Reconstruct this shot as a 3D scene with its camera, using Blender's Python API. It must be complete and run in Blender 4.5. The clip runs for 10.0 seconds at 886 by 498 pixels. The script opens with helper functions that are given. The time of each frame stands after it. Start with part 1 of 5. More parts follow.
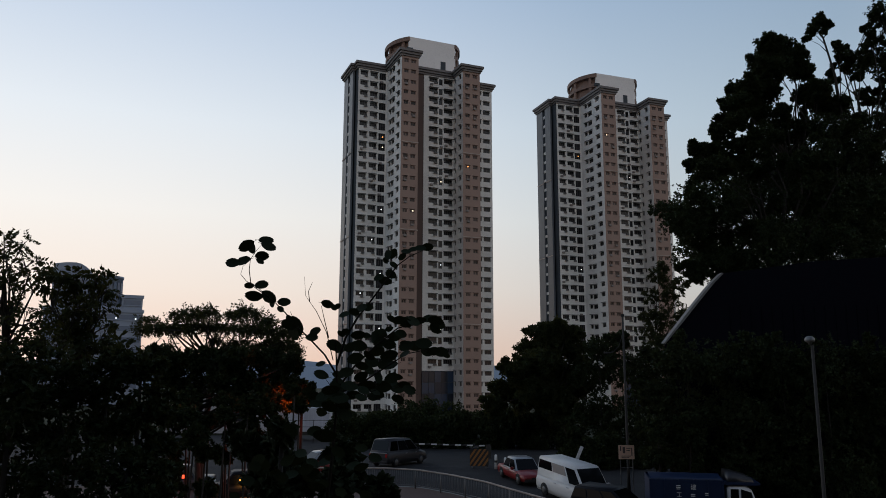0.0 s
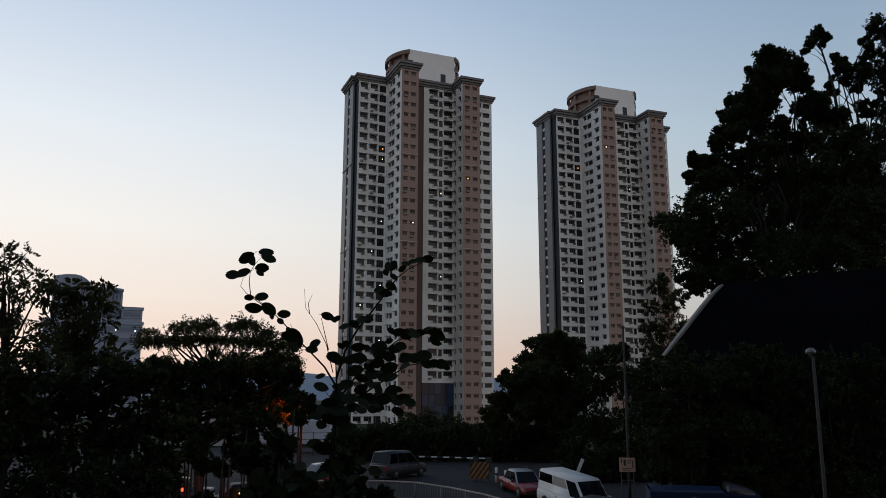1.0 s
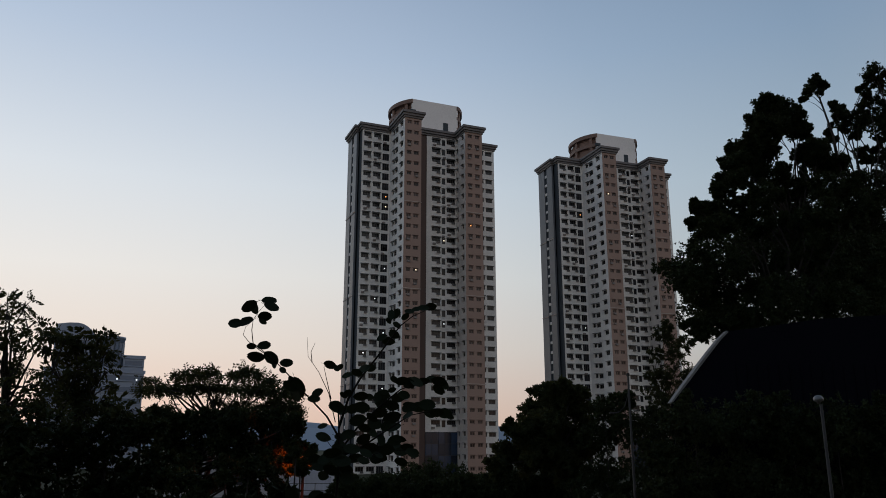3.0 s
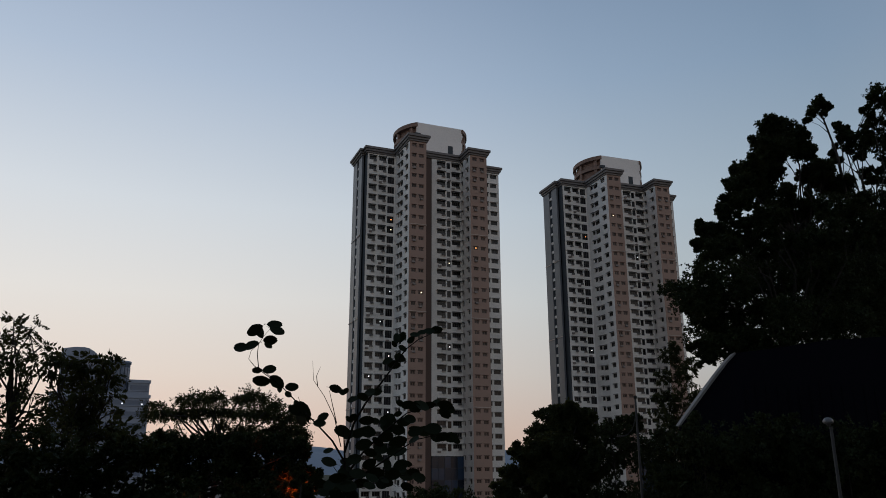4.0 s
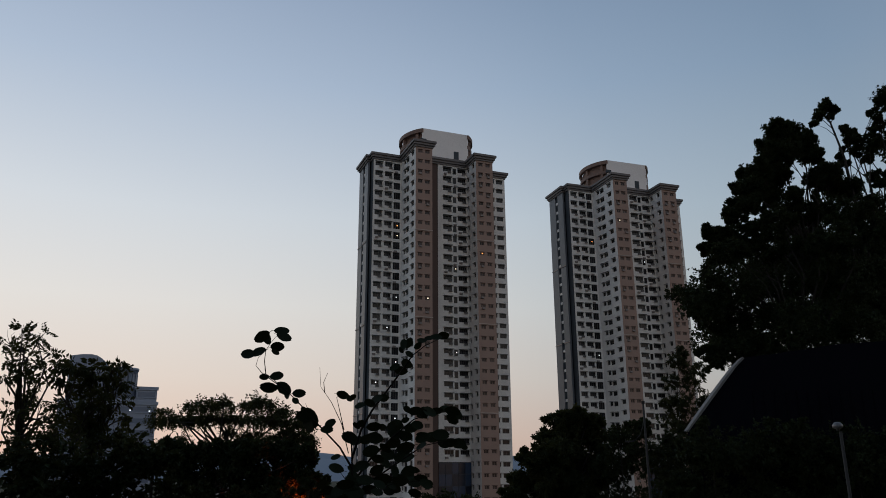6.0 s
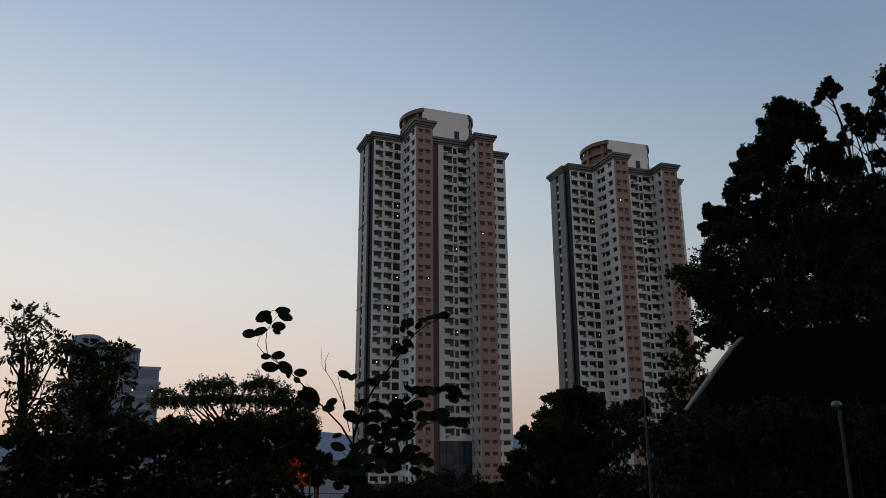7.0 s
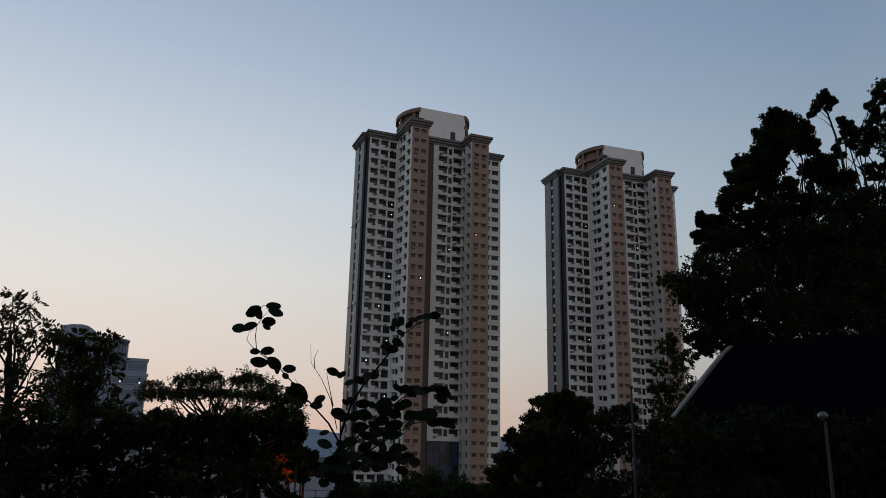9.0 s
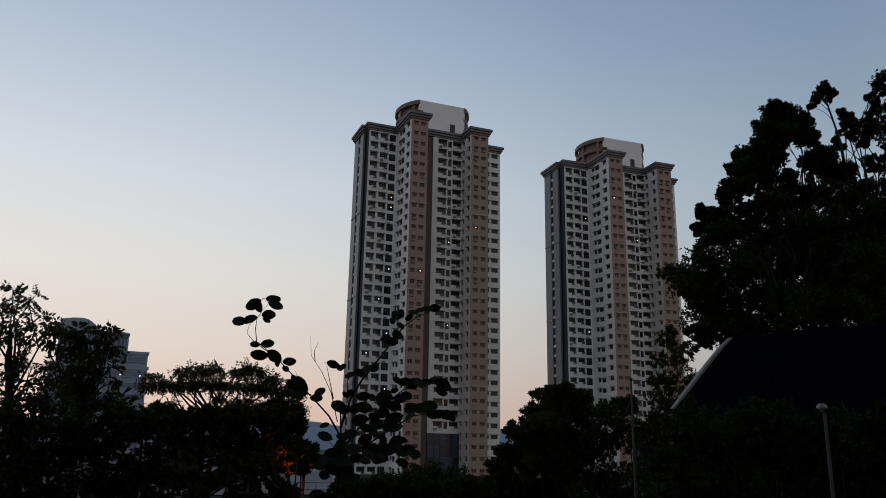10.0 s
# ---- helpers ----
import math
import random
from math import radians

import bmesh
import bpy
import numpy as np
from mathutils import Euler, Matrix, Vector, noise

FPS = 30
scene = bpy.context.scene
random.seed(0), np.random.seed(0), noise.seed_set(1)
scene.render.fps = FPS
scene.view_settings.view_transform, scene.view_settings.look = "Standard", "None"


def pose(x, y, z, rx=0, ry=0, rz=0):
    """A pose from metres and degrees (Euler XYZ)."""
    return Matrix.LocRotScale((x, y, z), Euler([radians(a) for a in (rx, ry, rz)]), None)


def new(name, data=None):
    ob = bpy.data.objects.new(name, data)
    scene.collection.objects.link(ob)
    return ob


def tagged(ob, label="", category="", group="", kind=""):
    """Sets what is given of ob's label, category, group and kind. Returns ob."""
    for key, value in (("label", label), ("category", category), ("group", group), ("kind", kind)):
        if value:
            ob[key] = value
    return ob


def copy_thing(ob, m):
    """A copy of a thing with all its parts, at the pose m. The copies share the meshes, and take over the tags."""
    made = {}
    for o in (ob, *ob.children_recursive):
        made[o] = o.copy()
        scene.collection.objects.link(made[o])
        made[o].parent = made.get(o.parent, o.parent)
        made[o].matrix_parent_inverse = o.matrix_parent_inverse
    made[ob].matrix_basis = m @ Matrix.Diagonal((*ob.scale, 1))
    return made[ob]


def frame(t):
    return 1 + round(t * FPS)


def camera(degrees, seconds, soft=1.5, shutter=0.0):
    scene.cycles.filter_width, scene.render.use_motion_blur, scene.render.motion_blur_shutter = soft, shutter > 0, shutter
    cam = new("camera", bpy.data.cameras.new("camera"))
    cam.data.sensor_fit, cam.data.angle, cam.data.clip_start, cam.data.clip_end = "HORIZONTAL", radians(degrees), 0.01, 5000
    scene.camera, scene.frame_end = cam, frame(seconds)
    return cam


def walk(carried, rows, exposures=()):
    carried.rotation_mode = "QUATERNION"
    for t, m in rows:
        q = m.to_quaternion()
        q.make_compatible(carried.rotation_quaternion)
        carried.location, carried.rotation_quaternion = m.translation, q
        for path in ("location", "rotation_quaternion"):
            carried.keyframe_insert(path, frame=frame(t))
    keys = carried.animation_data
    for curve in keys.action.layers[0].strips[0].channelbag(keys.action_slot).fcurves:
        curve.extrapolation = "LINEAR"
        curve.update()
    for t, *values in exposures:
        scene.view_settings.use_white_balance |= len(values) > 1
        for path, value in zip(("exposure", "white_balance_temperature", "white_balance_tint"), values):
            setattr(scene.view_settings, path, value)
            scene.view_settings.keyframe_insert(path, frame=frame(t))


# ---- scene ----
EYE = 5.6
cam = camera(59.56, 10.0, soft=0.9)
# seconds, yaw, pitch up, roll; the phone turns about the wrist, a little behind the lens
PATH = [
    (0.0, 0.000, 10.110, 0.168),
    (0.5, -0.006, 10.481, 0.176),
    (1.0, 0.006, 10.982, 0.147),
    (1.5, 0.027, 11.664, 0.099),
    (2.0, 0.054, 12.508, 0.109),
    (2.5, 0.105, 13.471, 0.066),
    (4.0, 0.647, 16.133, -0.168),
    (4.5, 0.809, 16.665, -0.302),
    (5.0, 0.958, 16.940, -0.330),
    (6.5, 1.176, 15.966, -0.349),
    (7.0, 1.192, 15.077, -0.382),
    (7.5, 1.181, 14.387, -0.352),
    (8.0, 1.009, 14.549, 0.125),
    (8.5, 0.773, 14.956, 0.811),
    (9.0, 0.639, 15.100, 1.182),
    (9.5, 0.609, 14.858, 1.152),
    (10.0, 0.608, 14.562, 1.061),
]


def held(yaw, pitch, roll):
    turn = pose(0, 0, 0, 90 + pitch, 0, yaw) @ pose(0, 0, 0, 0, 0, roll)
    return Matrix.Translation((0, -0.06, EYE - 0.015)) @ turn @ Matrix.Translation((0, 0, -0.06))


walk(cam, [(t, held(yaw, pitch, roll)) for t, yaw, pitch, roll in PATH],
     [(0.0, 0.14), (2.0, 0.08), (3.0, -0.04), (4.5, -0.16), (6.5, -0.16), (8.0, -0.18), (10.0, -0.14)])

# ---- light: the sky after sunset, the sun's last glow low on the left ----
world = bpy.data.worlds.new("dusk")
scene.world = world
world.use_nodes = True
wn = world.node_tree
N = wn.nodes.new
coord, split, flat = N("ShaderNodeTexCoord"), N("ShaderNodeSeparateXYZ"), N("ShaderNodeVectorMath")
wn.links.new(coord.outputs["Generated"], split.inputs[0])
SUNSET = (-0.64, 0.77, 0.0)
flat.operation = "DOT_PRODUCT"
flat.inputs[1].default_value = SUNSET
wn.links.new(coord.outputs["Generated"], flat.inputs[0])


def sky_ramp(value, rows, lo=0.0, hi=1.0):
    span, ramp = N("ShaderNodeMapRange"), N("ShaderNodeValToRGB")
    span.inputs["From Min"].default_value, span.inputs["From Max"].default_value = lo, hi
    wn.links.new(value, span.inputs["Value"])
    wn.links.new(span.outputs["Result"], ramp.inputs[0])
    els = ramp.color_ramp.elements
    while len(els) < len(rows):
        els.new(0.5)
    for e, (p, *c) in zip(els, rows):
        e.position, e.color = p, (*c, 1)
    return ramp.outputs[0]


# colour by height, peach at the horizon to blue overhead, and its fading away from the sunset
height = sky_ramp(split.outputs["Z"], [(0.0, 0.85, 0.55, 0.42), (0.05, 0.88, 0.65, 0.53), (0.12, 0.89, 0.77, 0.68), (0.21, 0.885, 0.85, 0.81), (0.32, 0.775, 0.815, 0.86), (0.47, 0.54, 0.635, 0.78), (0.60, 0.40, 0.49, 0.65), (1.0, 0.09, 0.12, 0.19)])
fade = sky_ramp(flat.outputs["Value"], [(0.0, 0.62, 0.62, 0.61), (0.4, 0.48, 0.49, 0.52), (0.67, 0.44, 0.53, 0.60), (0.78, 0.57, 0.65, 0.71), (0.86, 0.74, 0.79, 0.83), (1.0, 1.0, 1.0, 1.0)], -1.0, 1.0)
mul = N("ShaderNodeMix")
mul.data_type, mul.blend_type = "RGBA", "MULTIPLY"
mul.inputs["Factor"].default_value = 1.0
wn.links.new(height, mul.inputs[6])
wn.links.new(fade, mul.inputs[7])
back = wn.nodes["Background"]
back.inputs["Strength"].default_value = 1.0
wn.links.new(mul.outputs[2], back.inputs["Color"])


# ---- materials ----
def paint(name, col, rough=0.7, metal=0.0, vary=0.12, scale=3.0, fine=40.0, bump=0.0, stain=None, spec=0.5):
    """A surface with two scales of variation in its colour and roughness, and a fine relief."""
    m = bpy.data.materials.new(name)
    m.use_nodes = True
    nt = m.node_tree
    b = nt.nodes["Principled BSDF"]
    b.inputs["Roughness"].default_value, b.inputs["Metallic"].default_value = rough, metal
    b.inputs["Specular IOR Level"].default_value = spec
    co = nt.nodes.new("ShaderNodeTexCoord")
    big, small = nt.nodes.new("ShaderNodeTexNoise"), nt.nodes.new("ShaderNodeTexNoise")
    big.inputs["Scale"].default_value, small.inputs["Scale"].default_value = scale, fine
    big.inputs["Detail"].default_value, small.inputs["Detail"].default_value = 4, 3
    info = nt.nodes.new("ShaderNodeObjectInfo")
    add = nt.nodes.new("ShaderNodeMath")
    add.operation = "MULTIPLY_ADD"
    nt.links.new(info.outputs["Random"], add.inputs[0])
    add.inputs[1].default_value = 0.3
    both = nt.nodes.new("ShaderNodeMath")
    both.operation = "MULTIPLY_ADD"
    both.inputs[1].default_value = 0.6
    for n in (big, small):
        nt.links.new(co.outputs["Object"], n.inputs["Vector"])
    nt.links.new(small.outputs[0], both.inputs[0])
    nt.links.new(big.outputs[0], both.inputs[2])
    nt.links.new(both.outputs[0], add.inputs[2])
    ramp = nt.nodes.new("ShaderNodeValToRGB")
    lo = [c * (1 - vary) for c in (stain or col)]
    hi = [min(1, c * (1 + vary)) for c in col]
    ramp.color_ramp.elements[0].position, ramp.color_ramp.elements[1].position = 0.55, 1.0
    ramp.color_ramp.elements[0].color, ramp.color_ramp.elements[1].color = (*lo, 1), (*hi, 1)
    nt.links.new(add.outputs[0], ramp.inputs[0])
    nt.links.new(ramp.outputs[0], b.inputs["Base Color"])
    if bump:
        bp = nt.nodes.new("ShaderNodeBump")
        bp.inputs["Strength"].default_value, bp.inputs["Distance"].default_value = bump, 0.02
        nt.links.new(small.outputs[0], bp.inputs["Height"])
        nt.links.new(bp.outputs[0], b.inputs["Normal"])
    return m


def leafy(name, col, light, through_blade=0.15):
    """Leaves: each island its own green, a little light through the blade."""
    m = bpy.data.materials.new(name)
    m.use_nodes = True
    nt = m.node_tree
    b = nt.nodes["Principled BSDF"]
    b.inputs["Roughness"].default_value = 0.55
    b.inputs["Specular IOR Level"].default_value = 0.12
    geo = nt.nodes.new("ShaderNodeNewGeometry")
    ramp = nt.nodes.new("ShaderNodeValToRGB")
    ramp.color_ramp.elements[0].color, ramp.color_ramp.elements[1].color = (*col, 1), (*light, 1)
    nt.links.new(geo.outputs["Random Per Island"], ramp.inputs[0])
    nt.links.new(ramp.outputs[0], b.inputs["Base Color"])
    blade_light, both = nt.nodes.new("ShaderNodeBsdfTranslucent"), nt.nodes.new("ShaderNodeMixShader")
    blade_light.inputs["Color"].default_value = (light[0] * 2.0, light[1] * 1.3, light[2] * 0.8, 1)
    both.inputs[0].default_value = through_blade
    nt.links.new(b.outputs[0], both.inputs[1])
    nt.links.new(blade_light.outputs[0], both.inputs[2])
    nt.links.new(both.outputs[0], nt.nodes["Material Output"].inputs["Surface"])
    return m


def glass(name, col=(0.02, 0.025, 0.03), rough=0.08, spec=0.5):
    m = bpy.data.materials.new(name)
    m.use_nodes = True
    nt = m.node_tree
    b = nt.nodes["Principled BSDF"]
    b.inputs["Roughness"].default_value = rough
    b.inputs["Specular IOR Level"].default_value = spec
    info = nt.nodes.new("ShaderNodeObjectInfo")
    ramp = nt.nodes.new("ShaderNodeValToRGB")
    ramp.color_ramp.elements[0].color = (*[c * 0.3 for c in col], 1)
    ramp.color_ramp.elements[1].color = (*[c * 2.4 for c in col], 1)
    nt.links.new(info.outputs["Random"], ramp.inputs[0])
    nt.links.new(ramp.outputs[0], b.inputs["Base Color"])
    return m


def glow(name, col, strength):
    m = bpy.data.materials.new(name)
    m.use_nodes = True
    b = m.node_tree.nodes["Principled BSDF"]
    b.inputs["Base Color"].default_value = (*col, 1)
    b.inputs["Emission Color"].default_value = (*col, 1)
    b.inputs["Emission Strength"].default_value = strength
    return m


WHITE_WALL = paint("white_wall", (0.78, 0.775, 0.745), 0.8, vary=0.14, scale=0.15, fine=3.0)
BROWN_TILE = paint("brown_tile", (0.295, 0.203, 0.165), 0.6, vary=0.14, scale=0.2, fine=4.0)
DARK_BROWN = paint("dark_brown_finish", (0.10, 0.065, 0.055), 0.7, vary=0.15, scale=0.2, fine=4.0)
SLATE_WALL = paint("slate_wall", (0.065, 0.078, 0.09), 0.8, vary=0.15, scale=0.2, fine=4.0, spec=0.1)
PIER_TILE = paint("pier_tile", (0.13, 0.15, 0.17), 0.4, vary=0.12, scale=0.2, fine=4.0, spec=0.2)
CORNICE = paint("cornice_paint", (0.16, 0.15, 0.15), 0.7, vary=0.15, scale=0.3, fine=4.0)
ROOF_WHITE = paint("plant_room_paint", (0.84, 0.83, 0.81), 0.8, vary=0.1, scale=0.1, fine=2.0)
DRUM_BROWN = paint("drum_paint", (0.22, 0.145, 0.115), 0.7, vary=0.1, scale=0.2, fine=3.0)
WIN_GLASS = glass("window_glass", (0.016, 0.016, 0.018), 0.1, 0.3)
BAY_GLASS = glass("bay_window_glass", (0.04, 0.03, 0.028), 0.2, 0.3)
WIN_FRAME = paint("window_frame_metal", (0.12, 0.12, 0.12), 0.5, 0.3, vary=0.1, scale=2, fine=20)
HOOD = paint("window_hood_concrete", (0.22, 0.215, 0.21), 0.8, vary=0.2, scale=0.5, fine=5)
AC_CASE = paint("air_conditioner_case", (0.20, 0.18, 0.17), 0.6, vary=0.3, scale=0.5, fine=5)
BAND = paint("string_course_render", (0.44, 0.37, 0.33), 0.8, vary=0.15, scale=0.3, fine=4.0)
RACK = paint("cooler_rack_metal", (0.09, 0.09, 0.09), 0.6, 0.2, vary=0.2, scale=0.5, fine=5)
PODIUM = glass("podium_glass", (0.014, 0.028, 0.055), 0.2)
LIT = glow("lit_room", (1.0, 0.86, 0.62), 1.6)
LIT_ORANGE = glow("lit_room_orange", (1.0, 0.42, 0.12), 1.5)
LIT_COOL = glow("lit_room_cool", (0.9, 0.95, 1.0), 1.3)
ASPHALT = paint("asphalt", (0.030, 0.030, 0.032), 0.9, vary=0.25, scale=0.6, fine=60, bump=0.3, spec=0.2)
PAVING = paint("pavement_brick", (0.085, 0.05, 0.04), 0.85, vary=0.2, scale=1.2, fine=30, bump=0.3)
SOIL = paint("soil_and_grass", (0.03, 0.035, 0.02), 0.95, vary=0.35, scale=0.4, fine=12, bump=0.4, spec=0.1)
CONCRETE = paint("concrete", (0.25, 0.245, 0.235), 0.85, vary=0.18, scale=1.0, fine=25, bump=0.2)
KERB = paint("kerb_concrete", (0.22, 0.22, 0.21), 0.85, vary=0.15, scale=1.0, fine=25, bump=0.2)
STEEL = paint("galvanised_steel", (0.17, 0.165, 0.16), 0.55, 0.5, vary=0.15, scale=2, fine=30)
RAIL_TOP = paint("handrail_paint", (0.36, 0.31, 0.27), 0.6, vary=0.2, scale=1, fine=20)
POLE_GREY = paint("pole_grey_paint", (0.055, 0.052, 0.048), 0.7, 0.0, vary=0.15, scale=2, fine=30, spec=0.15)
BARK = paint("bark", (0.026, 0.022, 0.017), 0.9, vary=0.3, scale=4, fine=30, bump=0.6)
TWIG = paint("twig_bark", (0.028, 0.024, 0.018), 0.9, vary=0.2, scale=8, fine=60, bump=0.2, spec=0.1)
LEAF_DARK = leafy("leaf_dark", (0.014, 0.024, 0.010), (0.034, 0.050, 0.019))
LEAF_MID = leafy("leaf_mid", (0.022, 0.034, 0.014), (0.045, 0.06, 0.024), 0.3)
LEAF_BROAD = leafy("leaf_broad", (0.022, 0.034, 0.014), (0.034, 0.046, 0.022), 0.04)
# pale blue-grey base colour carries the evening haze over the hills
HAZED_HILL = paint("hazed_far_hill", (0.20, 0.25, 0.31), 1.0, vary=0.15, scale=0.002, fine=0.02)


# ---- mesh helpers ----
def part(name, bm, material, parent=None, label=""):
    me = bpy.data.meshes.new(name)
    bm.to_mesh(me)
    bm.free()
    for m in material if isinstance(material, (list, tuple)) else [material]:
        me.materials.append(m)
    ob = new(name, me)
    if parent is not None:
        ob.parent = parent
    if label:
        ob["label"] = label
    return ob


def thing(name, m, label, category, group="", kind=""):
    ob = new(name)
    ob.matrix_basis = m
    return tagged(ob, label, category, group, kind)


def box(bm, x0, y0, z0, x1, y1, z1, mat=0, bevel=0.0):
    vs = [bm.verts.new(p) for p in ((x0, y0, z0), (x1, y0, z0), (x1, y1, z0), (x0, y1, z0), (x0, y0, z1), (x1, y0, z1), (x1, y1, z1), (x0, y1, z1))]
    fs = [bm.faces.new([vs[i] for i in f]) for f in ((3, 2, 1, 0), (4, 5, 6, 7), (0, 1, 5, 4), (1, 2, 6, 5), (2, 3, 7, 6), (3, 0, 4, 7))]
    for f in fs:
        f.material_index = mat
    if bevel:
        es = list({e for f in fs for e in f.edges})
        for f in bmesh.ops.bevel(bm, geom=es, offset=bevel, segments=2, affect="EDGES")["faces"]:
            f.material_index = mat
    return bm


def boxes(*rows, bevel=0.0):
    bm = bmesh.new()
    for r in rows:
        box(bm, *r, bevel=bevel)
    return bm


def tube(bm, pts, radii, sides=6, mat=0):
    """A tapered tube through the points."""
    pts = [Vector(p) for p in pts]
    if not isinstance(radii, (list, tuple)):
        radii = [radii] * len(pts)
    rings = []
    for i, p in enumerate(pts):
        d = (pts[min(i + 1, len(pts) - 1)] - pts[max(i - 1, 0)]).normalized()
        a = d.cross(Vector((0.31, 0.87, 0.39))).normalized()
        b = d.cross(a)
        rings.append([bm.verts.new(p + radii[i] * (math.cos(k * math.tau / sides) * a + math.sin(k * math.tau / sides) * b)) for k in range(sides)])
    for r, s in zip(rings, rings[1:]):
        for k in range(sides):
            f = bm.faces.new((r[k], r[(k + 1) % sides], s[(k + 1) % sides], s[k]))
            f.smooth, f.material_index = True, mat
    for r in (rings[0][::-1], rings[-1]):
        bm.faces.new(r).material_index = mat
    return bm


def lathe(bm, profile, sides=16, mat=0):
    rings = [[bm.verts.new((r * math.cos(k * math.tau / sides), r * math.sin(k * math.tau / sides), z)) for k in range(sides)] for r, z in profile]
    for r, s in zip(rings, rings[1:]):
        for k in range(sides):
            f = bm.faces.new((r[k], r[(k + 1) % sides], s[(k + 1) % sides], s[k]))
            f.smooth, f.material_index = True, mat
    bm.faces.new(rings[0][::-1]).material_index = mat
    bm.faces.new(rings[-1]).material_index = mat
    return bm


def prism(bm, outline, z0, z1, mat=0):
    """An upright prism over a plan outline, counter-clockwise."""
    lo = [bm.verts.new((x, y, z0)) for x, y in outline]
    hi = [bm.verts.new((x, y, z1)) for x, y in outline]
    n = len(lo)
    fs = [bm.faces.new(lo[::-1]), bm.faces.new(hi)] + [bm.faces.new((lo[i], lo[(i + 1) % n], hi[(i + 1) % n], hi[i])) for i in range(n)]
    for f in fs:
        f.material_index = mat
    return bm


# ---- ground ----
def road_z(y):
    """The road falls gently towards the viewer, and is level farther off."""
    return 0.05 * (min(max(y, 22), 57) - 57)


def on_road(x, y, heading=0.0):
    tilt = math.atan(0.05) if y < 57 else 0.0
    return Matrix.Translation((x, y, road_z(y))) @ Matrix.Rotation(tilt, 4, "X") @ Matrix.Rotation(radians(heading), 4, "Z")


bm = bmesh.new()
prev = None
for x in range(-4500, 4501, 500):
    row = [bm.verts.new((x, y, road_z(y))) for y in (-4500, -500, 22, 57, 200, 1000, 4500)]
    if prev:
        for a, b, c, d in zip(prev, prev[1:], row[1:], row):
            bm.faces.new((a, d, c, b))
    prev = row
ground = tagged(part("ground", bm, SOIL), "dark bare soil and rough grass reaching the horizon", "ground", kind="structure")
ground.location.z = -0.12

bm = bmesh.new()
for i in range(24):
    for j in range(30):
        x0, y0 = -60 + i * 5, 26.2 + j * 2.2
        v = [bm.verts.new((x, y, road_z(y) - 0.002 * noise.noise(Vector((x * 0.2, y * 0.2, 0))))) for x, y in ((x0, y0), (x0 + 5, y0), (x0 + 5, y0 + 2.2), (x0, y0 + 2.2))]
        bm.faces.new(v)
bmesh.ops.remove_doubles(bm, verts=bm.verts, dist=0.001)
road = tagged(part("road", bm, ASPHALT), "worn dark grey asphalt of the car park road", "road", kind="structure")

# far hills, in two ridges, with the distance haze put into their colour
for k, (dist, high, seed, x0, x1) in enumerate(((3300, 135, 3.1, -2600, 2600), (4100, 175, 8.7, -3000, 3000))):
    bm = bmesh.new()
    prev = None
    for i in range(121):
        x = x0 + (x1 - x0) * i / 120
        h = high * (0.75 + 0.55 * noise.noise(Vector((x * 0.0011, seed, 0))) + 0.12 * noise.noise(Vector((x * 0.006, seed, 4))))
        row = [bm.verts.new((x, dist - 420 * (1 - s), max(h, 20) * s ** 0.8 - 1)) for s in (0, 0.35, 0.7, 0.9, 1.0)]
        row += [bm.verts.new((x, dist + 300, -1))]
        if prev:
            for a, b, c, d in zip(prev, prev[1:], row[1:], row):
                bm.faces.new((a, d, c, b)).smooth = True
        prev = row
    tagged(part("backdrop_hill", bm, HAZED_HILL), "far wooded hill ridge, evening haze painted into its blue-grey colour", "hill", kind="structure")


# ---- residential towers ----
FLOOR, TOP, STOREYS = 2.67, 81.0 + EYE, 32
# plan in the tower's own metres: u along the facade, v away from the viewer
CENTRE = (74.5, 190.0)


def row_z(i):
    """Floor level of the storey i counted down from the top."""
    return TOP - 1.75 - FLOOR * (i + 1)


def facade(bm, a, b, cols, rows, z_top, z_bot, mat=0, deep=0.28):
    """A wall from plan point a to b (outside on the right-hand side) with real openings: cols are (start, end, sill, head) along the wall, repeated each storey."""
    a, b = Vector((*a, 0)), Vector((*b, 0))
    d = (b - a)
    length = d.length
    d.normalize()
    inward = Vector((-d.y, d.x, 0))
    at = lambda s, z, k=0.0: bm.verts.new(a + d * s + inward * k + Vector((0, 0, z)))

    def quad(s0, s1, z0, z1):
        if s1 - s0 > 1e-4 and z1 - z0 > 1e-4:
            bm.faces.new((at(s0, z0), at(s1, z0), at(s1, z1), at(s0, z1))).material_index = mat

    quad(0, length, row_z(rows[0]) + FLOOR, z_top)
    quad(0, length, z_bot, row_z(rows[-1]))
    for i in rows:
        z = row_z(i)
        s = 0
        for c0, c1, lo, hi in sorted(cols):
            quad(s, c0, z, z + FLOOR)
            quad(c0, c1, z, z + lo)
            quad(c0, c1, z + hi, z + FLOOR)
            for (p, q), (r, t) in (((c0, lo), (c1, lo)), ((c1, lo), (c1, hi)), ((c1, hi), (c0, hi)), ((c0, hi), (c0, lo))):
                bm.faces.new((at(p, z + q), at(r, z + t), at(r, z + t, deep), at(p, z + q, deep))).material_index = mat
            s = c1
        quad(s, length, z, z + FLOOR)
    return d, inward


